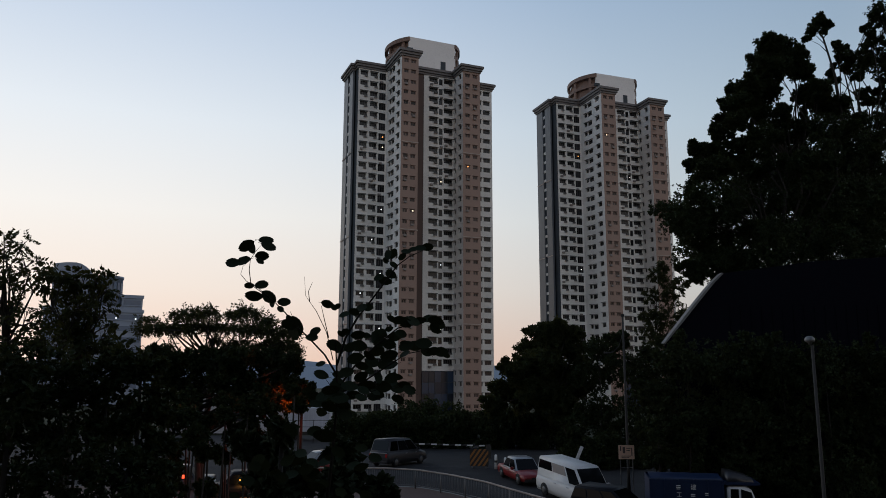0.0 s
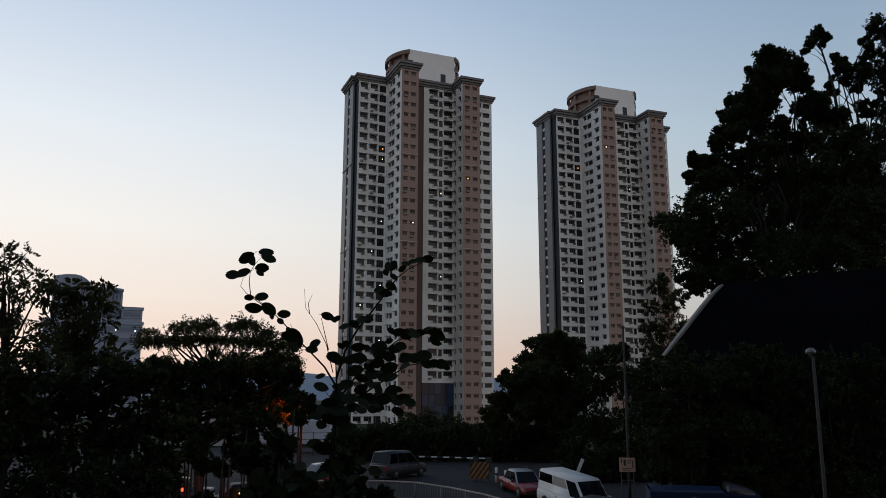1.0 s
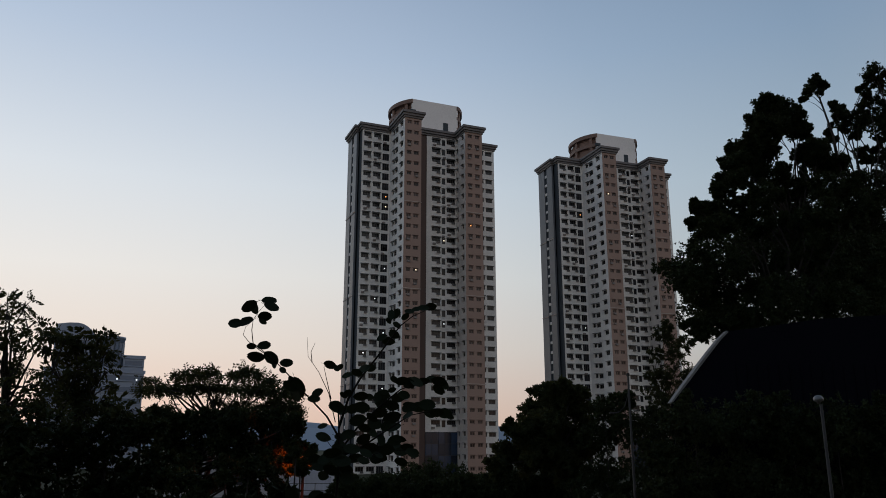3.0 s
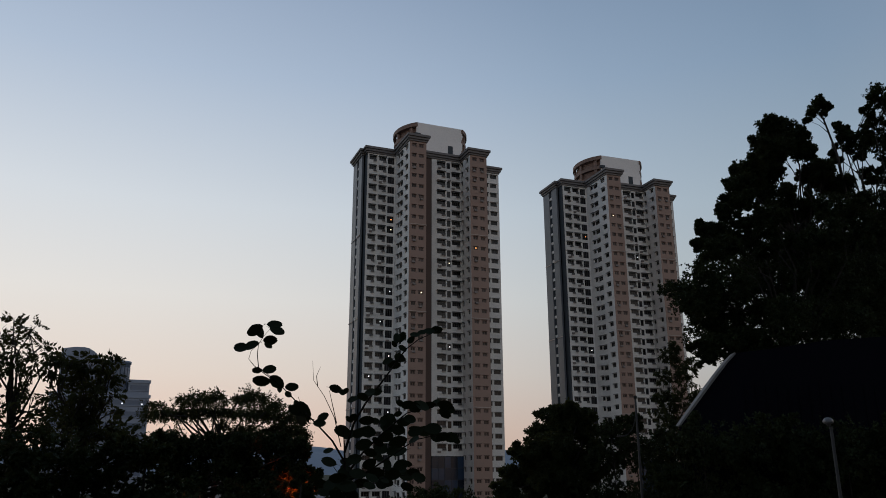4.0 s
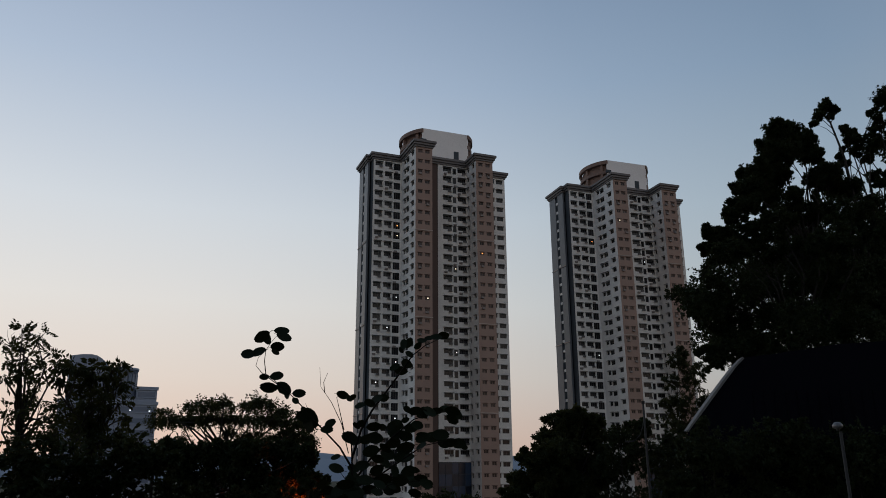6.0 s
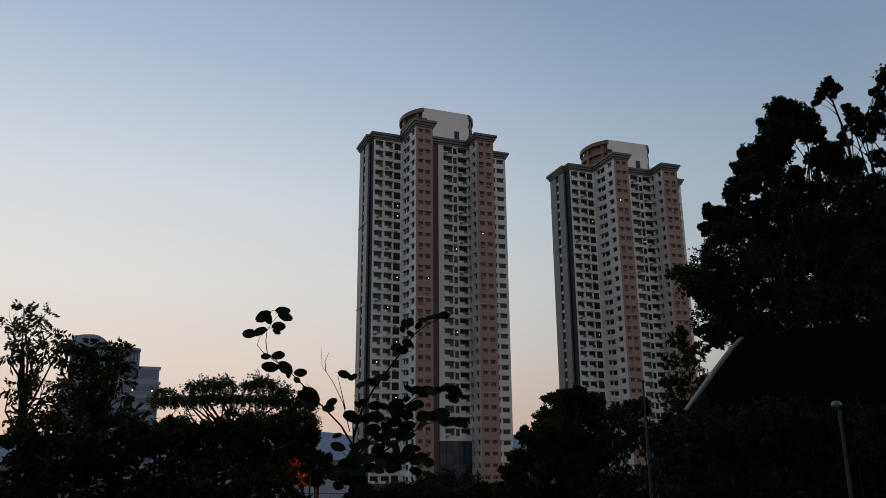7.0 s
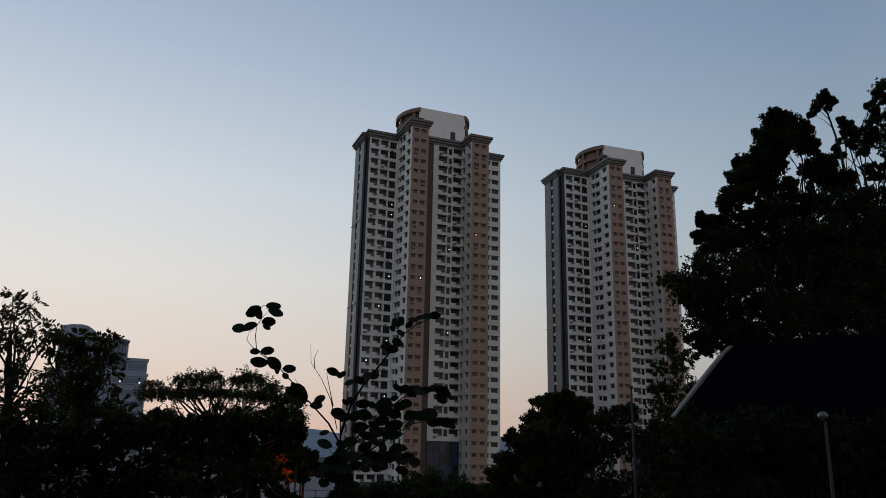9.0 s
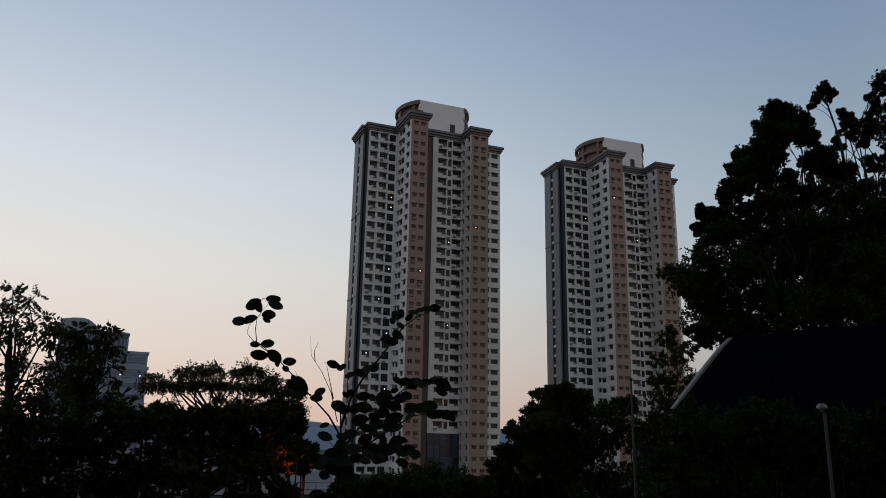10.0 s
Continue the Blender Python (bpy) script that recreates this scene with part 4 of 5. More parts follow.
def blade(seed):
    """A round leaf with a notched tip, folded a little along its midrib, 1 long."""
    rng = random.Random(seed)
    bm = bmesh.new()
    fold, curl = rng.uniform(0.06, 0.2), rng.uniform(-0.12, 0.12)
    half = [(0.0, 0.02), (0.10, 0.17), (0.28, 0.29), (0.5, 0.335), (0.72, 0.30), (0.9, 0.18), (1.0, 0.06)]
    rib = [bm.verts.new((x * (0.95 if i == 6 else 1), 0, curl * x * x)) for i, (x, w) in enumerate(half)]
    for sgn in (1, -1):
        rim = [bm.verts.new((x, sgn * w * rng.uniform(0.92, 1.06), curl * x * x + fold * w)) for x, w in half]
        for i in range(6):
            q = (rib[i], rib[i + 1], rim[i + 1], rim[i])
            bm.faces.new(q if sgn > 0 else q[::-1]).smooth = True
    tube(bm, [(-0.2, 0, 0.02), (0, 0, 0)], 0.012, 4)
    me = bpy.data.meshes.new("leaf")
    bm.to_mesh(me)
    bm.free()
    me.materials.append(LEAF_BROAD)
    return me


SAPLING = 4.2
sapling = thing("sapling", Matrix.Translation((-0.65, SAPLING, 3.9)), "young sapling with thin bare twigs and round dark leaves", "sapling")
base = Vector((-0.65, SAPLING, 3.9))
rng = random.Random(5)
for radius, pts in SAPLING_STEMS:
    bm = bmesh.new()
    line = [spot(a, b, SAPLING + 0.05 * math.sin(3 * i + radius * 900)) - base for i, (a, b) in enumerate(pts)]
    if radius > 0.01:
        line[0] = Vector((-0.02, 0, -0.1))
    n = len(line) - 1
    tube(bm, line, [radius * (1 - 0.75 * i / n) for i in range(n + 1)], 6)
    part("stem" if radius > 0.01 else "twig", bm, TWIG, sapling)
BLADES = [blade(k) for k in range(5)]
knots = [q0 + (q1 - q0) * k / 6 for _, pts in SAPLING_STEMS for q0, q1 in zip(map(Vector, pts), map(Vector, pts[1:])) for k in range(7)]
for rows in (LEAVES_TIP, LEAVES_HIGH, LEAVES_RIGHT, LEAVES_MIDDLE, LEAVES_LOW):
    for a, b, size, deg in rows:
        p = spot(a, b, SAPLING + rng.uniform(-0.12, 0.12)) - base
        ob = new("leaf", rng.choice(BLADES))
        ob.parent = sapling
        # the stalk end turns to the nearest twig
        near = min(knots, key=lambda q: (q.x - a) ** 2 + (q.y - b) ** 2)
        away = (a - near.x) * math.cos(radians(deg)) - (b - near.y) * math.sin(radians(deg))
        flip = 0 if away > 0 else 180
        m = pose(0, 0, 0, 90, 0, 0) @ pose(0, 0, 0, 0, 0, -deg + flip) @ pose(0, 0, 0, rng.uniform(-40, 40), rng.uniform(-25, 25), 0)
        ob.matrix_basis = Matrix.Translation(p) @ m @ Matrix.Scale(size * rng.uniform(0.94, 1.12), 4) @ Matrix.Translation((-0.5, 0, 0))
# leaves along the leafy twigs, and in the low tangle about the stem


def hang_leaf(a, b, size):
    ob = new("leaf", rng.choice(BLADES))
    ob.parent = sapling
    p = spot(a, b, SAPLING + rng.uniform(-0.15, 0.15)) - base
    m = pose(0, 0, 0, 90, 0, 0) @ pose(0, 0, 0, 0, 0, rng.uniform(-45, 35) + rng.choice((0, 180))) @ pose(0, 0, 0, rng.uniform(-50, 50), rng.uniform(-30, 30), 0)
    ob.matrix_basis = Matrix.Translation(p) @ m @ Matrix.Scale(size, 4) @ Matrix.Translation((-0.5, 0, 0))


for twig, per in ((RIGHT, 1), (RIGHT_LOW, 1), (LOWER, 2), (LEFT_LOW, 1)):
    pts = twig[1]
    for (a0, b0), (a1, b1) in zip(pts, pts[1:]):
        for _ in range(per):
            k = rng.random()
            hang_leaf(a0 + (a1 - a0) * k + rng.uniform(-0.012, 0.012), b0 + (b1 - b0) * k + rng.uniform(-0.018, 0.014), rng.uniform(0.055, 0.095))
for _ in range(36):
    hang_leaf(-0.165 + rng.gauss(0, 0.045), -0.10 + rng.gauss(0, 0.022), rng.uniform(0.055, 0.09))


# ---- street: materials ----
CAR_GREY = paint("car_grey_paint", (0.045, 0.045, 0.05), 0.35, 0.4, vary=0.06, scale=1, fine=8)
CAR_RED = paint("taxi_red_paint", (0.22, 0.013, 0.014), 0.35, 0.0, vary=0.06, scale=1, fine=8)
CAR_SILVER = paint("taxi_silver_paint", (0.34, 0.35, 0.36), 0.3, 0.4, vary=0.05, scale=1, fine=8)
CAR_WHITE = paint("van_white_paint", (0.72, 0.72, 0.70), 0.4, 0.0, vary=0.06, scale=1, fine=8)
CAR_BLACK = paint("car_black_paint", (0.010, 0.010, 0.013), 0.5, 0.0, vary=0.1, scale=1, fine=8, spec=0.15)
TRUCK_BLUE = paint("truck_blue_paint", (0.007, 0.019, 0.058), 0.45, 0.0, vary=0.12, scale=0.8, fine=10)
CAR_GLASS = glass("car_glass", (0.004, 0.005, 0.006), 0.08, 0.2)
TYRE = paint("tyre_rubber", (0.02, 0.02, 0.02), 0.9, vary=0.15, scale=3, fine=30)
RIM = paint("wheel_rim_metal", (0.13, 0.13, 0.13), 0.5, 0.6, vary=0.1, scale=3, fine=30)
LAMP_CLEAR = paint("headlamp_lens", (0.6, 0.6, 0.6), 0.15, 0.2, vary=0.05, scale=5, fine=30)
LAMP_RED = paint("tail_lamp_lens", (0.35, 0.02, 0.02), 0.2, vary=0.05, scale=5, fine=30)
PLATE = paint("blank_plate", (0.6, 0.6, 0.55), 0.5, vary=0.05, scale=5, fine=30)
YELLOW = paint("hazard_orange_paint", (0.30, 0.13, 0.03), 0.6, vary=0.15, scale=2, fine=20)
BLACK_PAINT = paint("hazard_black_paint", (0.02, 0.02, 0.02), 0.6, vary=0.15, scale=2, fine=20)
WHITE_PAINT = paint("white_paint", (0.75, 0.75, 0.73), 0.6, vary=0.12, scale=2, fine=20)
SIGN_CREAM = paint("sign_board", (0.62, 0.42, 0.30), 0.7, vary=0.25, scale=4, fine=20)
SIGN_INK = paint("sign_ink", (0.10, 0.07, 0.06), 0.7, vary=0.2, scale=4, fine=20)
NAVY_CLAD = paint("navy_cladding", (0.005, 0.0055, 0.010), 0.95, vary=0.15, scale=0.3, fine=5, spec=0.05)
PALE_TRIM = paint("pale_fascia", (0.17, 0.17, 0.165), 0.7, vary=0.2, scale=0.8, fine=10)
TARP = paint("white_tarpaulin", (0.50, 0.52, 0.58), 0.7, vary=0.12, scale=0.6, fine=8)
GREY_RENDER = paint("grey_render", (0.34, 0.34, 0.36), 0.85, vary=0.18, scale=0.3, fine=5)
OFFICE_WALL = paint("office_cladding", (0.27, 0.32, 0.41), 0.5, 0.1, vary=0.12, scale=0.1, fine=2)
OFFICE_GLASS = paint("office_glass", (0.15, 0.19, 0.26), 0.25, vary=0.1, scale=0.1, fine=2)
AMBER = glow("amber_lamp", (1.0, 0.40, 0.06), 9.0)
RED_LIT = glow("lit_tail_lamp", (1.0, 0.08, 0.03), 2.0)
SODIUM = glow("orange_street_light", (1.0, 0.14, 0.03), 1.6)
DOME = paint("lamp_dome", (0.2, 0.2, 0.2), 0.4, 0.2, vary=0.1, scale=3, fine=20)


# ---- vehicles, facing +x, standing on z = 0 ----
def loft(bm, sections, mat=0, cap=True):
    """Skin through closed rings of equal length."""
    rings = [[bm.verts.new(p) for p in s] for s in sections]
    n = len(rings[0])
    for r, s in zip(rings, rings[1:]):
        for k in range(n):
            f = bm.faces.new((r[k], s[k], s[(k + 1) % n], r[(k + 1) % n]))
            f.material_index, f.smooth = mat, True
    if cap:
        for r in (rings[0], rings[-1][::-1]):
            bm.faces.new(r).material_index = mat
    return bm


def ring(x, half, z0, z1, tuck=0.1):
    """A rounded upright section of a car body at x."""
    return [(x, -half * 0.94, z0), (x, -half, z0 + (z1 - z0) * 0.3), (x, -half, z0 + (z1 - z0) * 0.7), (x, -half + tuck, z1), (x, 0, z1 + 0.03), (x, half - tuck, z1), (x, half, z0 + (z1 - z0) * 0.7), (x, half, z0 + (z1 - z0) * 0.3), (x, half * 0.94, z0)]


def wheel(car, x, y, r):
    bm = bmesh.new()
    lathe(bm, [(r * 0.62, -0.1), (r * 0.95, -0.1), (r, -0.07), (r, 0.07), (r * 0.95, 0.1), (r * 0.62, 0.1)], 20)
    m = Matrix.Translation((x, y, r)) @ Matrix.Rotation(radians(90), 4, "X")
    w = part("wheel", bm, TYRE, car)
    w.matrix_basis = m
    bm = bmesh.new()
    lathe(bm, [(r * 0.2, -0.105), (r * 0.6, -0.085), (r * 0.62, 0.085), (r * 0.2, 0.105)], 14)
    part("rim", bm, RIM, w)


def slab(bm, pts, thick=0.015, mat=0):
    """A thin pane through four or more corner points, with its own thickness."""
    pts = [Vector(p) for p in pts]
    n = (pts[1] - pts[0]).cross(pts[2] - pts[0]).normalized() * thick
    a, b = [bm.verts.new(p) for p in pts], [bm.verts.new(p + n) for p in pts]
    k = len(pts)
    bm.faces.new(a[::-1]).material_index = mat
    bm.faces.new(b).material_index = mat
    for i in range(k):
        bm.faces.new((a[i], a[(i + 1) % k], b[(i + 1) % k], b[i])).material_index = mat
    return bm


def car(place, heading, label, category, body_paint, roof_paint, length, width, height, kind, group="parked vehicles"):
    c = thing(category if category != "car" else "car", on_road(*place, heading), label, category, group)
    h, half = length / 2, width / 2
    belt = height * (0.53 if kind != "van" else 0.50)
    bonnet = {"saloon": h - 1.25, "mpv": h - 0.95, "van": h - 0.45}[kind]
    tail = {"saloon": -h + 0.95, "mpv": -h + 0.12, "van": -h + 0.08}[kind]
    bm = bmesh.new()
    nose = belt * (0.86 if kind != "van" else 0.92)
    secs = [ring(-h, half * 0.9, 0.38, belt * 0.92), ring(-h + 0.12, half, 0.28, belt), ring(tail + 0.1, half, 0.24, belt + 0.02), ring(0, half, 0.22, belt + 0.02), ring(bonnet, half, 0.24, belt), ring(h - 0.25, half * 0.97, 0.26, nose), ring(h - 0.04, half * 0.88, 0.34, nose * 0.88), ring(h, half * 0.82, 0.4, nose * 0.78)]
    loft(bm, secs)
    part("body", bm, body_paint, c)
    # cabin
    top = height - 0.04
    rake_f, rake_b = {"saloon": (0.75, 0.55), "mpv": (1.15, 0.32), "van": (0.95, 0.12)}[kind]
    inset = {"saloon": 0.2, "mpv": 0.16, "van": 0.12}[kind]
    xf, xb = bonnet, tail
    bm = bmesh.new()
    b = belt - 0.02
    lo = [(xb, -half + 0.06, b), (xf, -half + 0.06, b), (xf, half - 0.06, b), (xb, half - 0.06, b)]
    hi = [(xb + rake_b, -half + inset, top), (xf - rake_f, -half + inset, top), (xf - rake_f, half - inset, top), (xb + rake_b, half - inset, top)]
    vl, vh = [bm.verts.new(p) for p in lo], [bm.verts.new(p) for p in hi]
    for i in range(4):
        bm.faces.new((vl[i], vl[(i + 1) % 4], vh[(i + 1) % 4], vh[i]))
    bm.faces.new(vh)
    bmesh.ops.bevel(bm, geom=[e for e in bm.edges if any(v in vh for v in e.verts)], offset=0.06, segments=3, affect="EDGES")
    for f in bm.faces:
        f.smooth = True
    part("cabin", bm, roof_paint, c)
    lo, hi = [Vector(p) for p in lo], [Vector(p) for p in hi]

    def pane(name, p, q, r, s, u0, u1, w0, w1, mat=CAR_GLASS, label=""):
        at = lambda u, w: p.lerp(q, u).lerp(s.lerp(r, u), w)
        part(name, slab(bmesh.new(), [at(u0, w0), at(u1, w0), at(u1, w1), at(u0, w1)]), mat, c, label)

    pane("windscreen", lo[1], lo[2], hi[2], hi[1], 0.05, 0.95, 0.06, 0.9)
    pane("rear_window", lo[3], lo[0], hi[0], hi[3], 0.07, 0.93, 0.15, 0.9)
    cuts = {"saloon": (0.04, 0.46, 0.5, 0.93), "mpv": (0.03, 0.30, 0.33, 0.63, 0.66, 0.93), "van": (0.03, 0.36, 0.38, 0.70, 0.73, 0.96)}[kind]
    for k in range(0, len(cuts), 2):
        blank = kind == "van" and k == 2
        name, mat, w0 = ("side_panel", CAR_SILVER, 0.4) if blank else ("side_window", CAR_GLASS, 0.4 if kind == "van" and k == 0 else 0.12)
        pane(name, lo[0], lo[1], hi[1], hi[0], cuts[k], cuts[k + 1], w0, 0.85, mat)
        pane(name, lo[2], lo[3], hi[3], hi[2], 1 - cuts[k + 1], 1 - cuts[k], w0, 0.85, mat)
    r = 0.33 if kind != "saloon" else 0.31
    for x in (-h + length * 0.19, h - length * 0.19):
        for y in (-half + 0.08, half - 0.08):
            wheel(c, x, y, r)
    for y in (-1, 1):
        part("headlight", boxes((h - 0.16, y * half * 0.62 - 0.17, nose * 0.66, h - 0.015, y * half * 0.62 + 0.17, nose * 0.84), bevel=0.02), LAMP_CLEAR, c)
        part("tail_light", boxes((-h - 0.01, y * half * 0.78 - 0.1, belt * 0.62, -h + 0.14, y * half * 0.78 + 0.1, belt * 0.9), bevel=0.02), LAMP_RED, c)
        part("door_mirror", boxes((bonnet - 0.45, y * (half + 0.1) - 0.1, belt + 0.02, bonnet - 0.3, y * (half + 0.1) + 0.1, belt + 0.2), bevel=0.03), body_paint, c)
        part("bumper", boxes((y * (h - 0.05) - 0.1, -half * 0.86, 0.28, y * (h - 0.05) + 0.1, half * 0.86, 0.46), bevel=0.04), body_paint if kind != "saloon" else BLACK_PAINT, c)
    for x in (-h + length * 0.19, h - length * 0.19):
        for y in (-1, 1):
            bm = bmesh.new()
            pts = [(x + (r + 0.07) * math.cos(a), y * (half + 0.004), r + (r + 0.07) * math.sin(a)) for a in [math.pi * k / 10 for k in range(11)]]
            slab(bm, pts if y < 0 else pts[::-1], 0.006)
            part("wheel_arch", bm, BLACK_PAINT, c)
            cap = bmesh.new()
            lathe(cap, [(r * 0.98, -0.02), (r, 0.0), (r * 0.62, 0.01)], 16)
            cap.transform(Matrix.Translation((x, y * (half + 0.014), r)) @ Matrix.Rotation(radians(90 * y), 4, "X").inverted())
            part("tyre_face", cap, TYRE, c)
            hub = bmesh.new()
            lathe(hub, [(r * 0.6, -0.01), (r * 0.6, 0.012), (r * 0.2, 0.03)], 12)
            hub.transform(Matrix.Translation((x, y * (half + 0.02), r)) @ Matrix.Rotation(radians(90 * y), 4, "X").inverted())
            part("hubcap", hub, RIM, c)
    part("grille", boxes((h - 0.06, -half * 0.35, nose * 0.62, h + 0.012, half * 0.35, nose * 0.8), bevel=0.01), BLACK_PAINT, c)
    for y in (-1, 1):
        for k in range(2):
            xd = -h * 0.12 + k * h * 0.48 - (0.2 if kind == "van" else 0)
            part("door_handle", boxes((xd - 0.09, y * (half + 0.012) - 0.012, belt * 0.84, xd + 0.09, y * (half + 0.012) + 0.012, belt * 0.84 + 0.035)), CAR_SILVER, c)
    part("number_plate", boxes((-h - 0.04, -0.26, belt * 0.55, -h + 0.02, 0.26, belt * 0.55 + 0.12)), PLATE, c)
    return c, h, half, belt


grey_mpv, h, half, belt = car((-3.2, 58.6), 56, "dark grey people carrier parked on the car park road", "van", CAR_GREY, CAR_GREY, 4.85, 1.85, 1.95, "mpv")
part("chrome_strip", boxes((-h - 0.02, -half * 0.8, belt * 0.92, -h + 0.06, half * 0.8, belt * 0.97)), CAR_SILVER, grey_mpv, "bright chrome strip across the tailgate")
taxi, h, half, belt = car((5.1, 51.4), -74, "red taxi with a silver roof parked by the kerb", "taxi", CAR_RED, CAR_SILVER, 4.7, 1.7, 1.5, "saloon")
taxi_far, h, half, belt = car((-8.2, 54.0), 215, "red taxi with a silver roof behind the leaves", "taxi", CAR_RED, CAR_SILVER, 4.7, 1.7, 1.5, "saloon")
white_van, h, half, belt = car((7.3, 44.8), -66, "white delivery van parked nose to the road", "van", CAR_WHITE, CAR_WHITE, 5.3, 1.8, 2.15, "van")
white_van.matrix_basis = white_van.matrix_basis @ Matrix.Rotation(radians(2.5), 4, "Y")
dark_car, h, half, belt = car((8.4, 39.2), -40, "black people carrier parked before the white van", "van", CAR_BLACK, CAR_BLACK, 4.5, 1.75, 1.75, "mpv")
side_car, h, half, belt = car((-11.6, 45.5), 200, "dark car with an amber lamp lit, behind bushes", "car", CAR_BLACK, CAR_BLACK, 4.5, 1.75, 1.5, "saloon")
other_car, h, half, belt = car((-15.8, 47.5), 190, "dark car with a red tail lamp lit, behind bushes", "car", CAR_GREY, CAR_GREY, 4.5, 1.75, 1.5, "saloon")


def local_box(owner, name, centre, size, mat, label=""):
    m = owner.matrix_basis.inverted() @ Vector(centre)
    return part(name, boxes((m.x - size[0], m.y - size[1], m.z - size[2], m.x + size[0], m.y + size[1], m.z + size[2]), bevel=0.02), mat, owner, label)


local_box(side_car, "indicator", spot(-0.248, -0.116, 44.6), (0.16, 0.3, 0.1), AMBER, "glowing amber lamp")
local_box(other_car, "brake_light", spot(-0.322, -0.111, 46.4), (0.1, 0.1, 0.09), RED_LIT, "glowing red lamp")

# ---- blue lorry, facing +x ----
lorry = thing("lorry", on_road(12.4, 38.3, -8), "blue lorry with a high-sided cargo body and white cab", "lorry", "parked vehicles")
part("cargo_floor", boxes((-2.6, -0.95, 0.85, 0.75, 0.95, 0.945)), TRUCK_BLUE, lorry)
for x0, y0, x1, y1 in ((-2.6, -0.98, 0.75, -0.93), (-2.6, 0.93, 0.75, 0.98), (-2.6, -0.928, -2.55, 0.928), (0.7, -0.928, 0.75, 0.928)):
    part("cargo_side", boxes((x0, y0, 0.95, x1, y1, 2.35)), TRUCK_BLUE, lorry, "blue steel cargo side")
for k in range(6):
    x = -2.58 + k * 0.655
    part("side_rib", boxes((x, -1.03, 0.9, x + 0.06, -0.982, 2.38)), TRUCK_BLUE, lorry)
bm = bmesh.new()
prevrow = None
for i in range(12):
    x = -2.55 + 3.25 * i / 11
    row = [bm.verts.new((x, -0.95 + 1.9 * j / 6, 2.38 + 0.13 * math.sin(math.pi * j / 6) + 0.06 * noise.noise(Vector((x * 2, j, 3))))) for j in range(7)]
    row += [bm.verts.new((x, 0.9, 2.3)), bm.verts.new((x, -0.9, 2.3))]
    if prevrow:
        for k in range(9):
            bm.faces.new((prevrow[k], row[k], row[(k + 1) % 9], prevrow[(k + 1) % 9])).smooth = True
    prevrow = row
part("tarpaulin", bm, TRUCK_BLUE, lorry, "creased blue tarpaulin over the load")
bm = bmesh.new()
loft(bm, [[(x, -w, z0), (x, -w, z1), (x, w, z1), (x, w, z0)] for x, w, z0, z1 in ((0.9, 0.85, 0.5, 1.98), (1.0, 0.87, 0.45, 2.06), (1.7, 0.87, 0.42, 2.08), (2.0, 0.86, 0.42, 1.95), (2.28, 0.85, 0.42, 1.25), (2.36, 0.83, 0.45, 0.8))])
part("cab", bm, CAR_WHITE, lorry, "white lorry cab")
part("side_window", slab(bmesh.new(), [(1.06, -0.885, 1.35), (1.42, -0.885, 1.35), (1.42, -0.885, 1.98), (1.06, -0.885, 1.98)]), CAR_GLASS, lorry)
part("side_window", slab(bmesh.new(), [(1.52, -0.885, 1.35), (2.12, -0.885, 1.35), (1.98, -0.885, 1.85), (1.52, -0.885, 1.98)]), CAR_GLASS, lorry)
part("windscreen", slab(bmesh.new(), [(2.29, -0.75, 1.3), (2.29, 0.75, 1.3), (2.03, 0.75, 1.92), (2.03, -0.75, 1.92)]), CAR_GLASS, lorry)
bm = bmesh.new()
loft(bm, [[(x, -0.75, 2.1), (x, -0.7, z), (x, 0.7, z), (x, 0.75, 2.1)] for x, z in ((0.95, 2.35), (1.0, 2.68), (1.3, 2.66), (2.05, 2.45), (2.15, 2.3))])
part("air_deflector", bm, CAR_GREY, lorry, "grey roof air deflector")
part("roof_box", boxes((0.3, -0.9, 2.15, 2.4, 0.9, 2.28), bevel=0.03), TRUCK_BLUE, lorry)
for x in (-1.7, 1.7):
    for y in (-0.78, 0.78):
        wheel(lorry, x, y, 0.38)
part("chassis", boxes((-2.5, -0.4, 0.55, 2.2, 0.4, 0.84)), BLACK_PAINT, lorry)


def sign_text(owner, text, x, z, size, y=-1.035):
    cu = bpy.data.curves.new("lettering", "FONT")
    cu.body, cu.size, cu.extrude = text, size, 0.002
    cu.materials.append(WHITE_PAINT)
    ob = new("lettering", cu)
    ob.parent = owner
    ob.matrix_basis = Matrix.Translation((x, y, z)) @ Matrix.Rotation(radians(90), 4, "X")
    ob["label"] = "white painted characters"


sign_text(lorry, "\u5efa", -0.75, 1.95, 0.26)
sign_text(lorry, "\u5de5", -1.4, 1.6, 0.26)
for x, z, w, hh in ((-1.4, 2.0, 0.2, 0.04), (-1.38, 1.93, 0.16, 0.03), (-1.4, 2.08, 0.2, 0.03), (-0.75, 1.62, 0.2, 0.04), (-0.75, 1.7, 0.2, 0.03), (-0.12, 1.75, 0.16, 0.05), (-0.12, 1.68, 0.16, 0.03)):
    part("painted_bar", boxes((x, -1.037, z, x + w, -1.032, z + hh)), WHITE_PAINT, lorry)

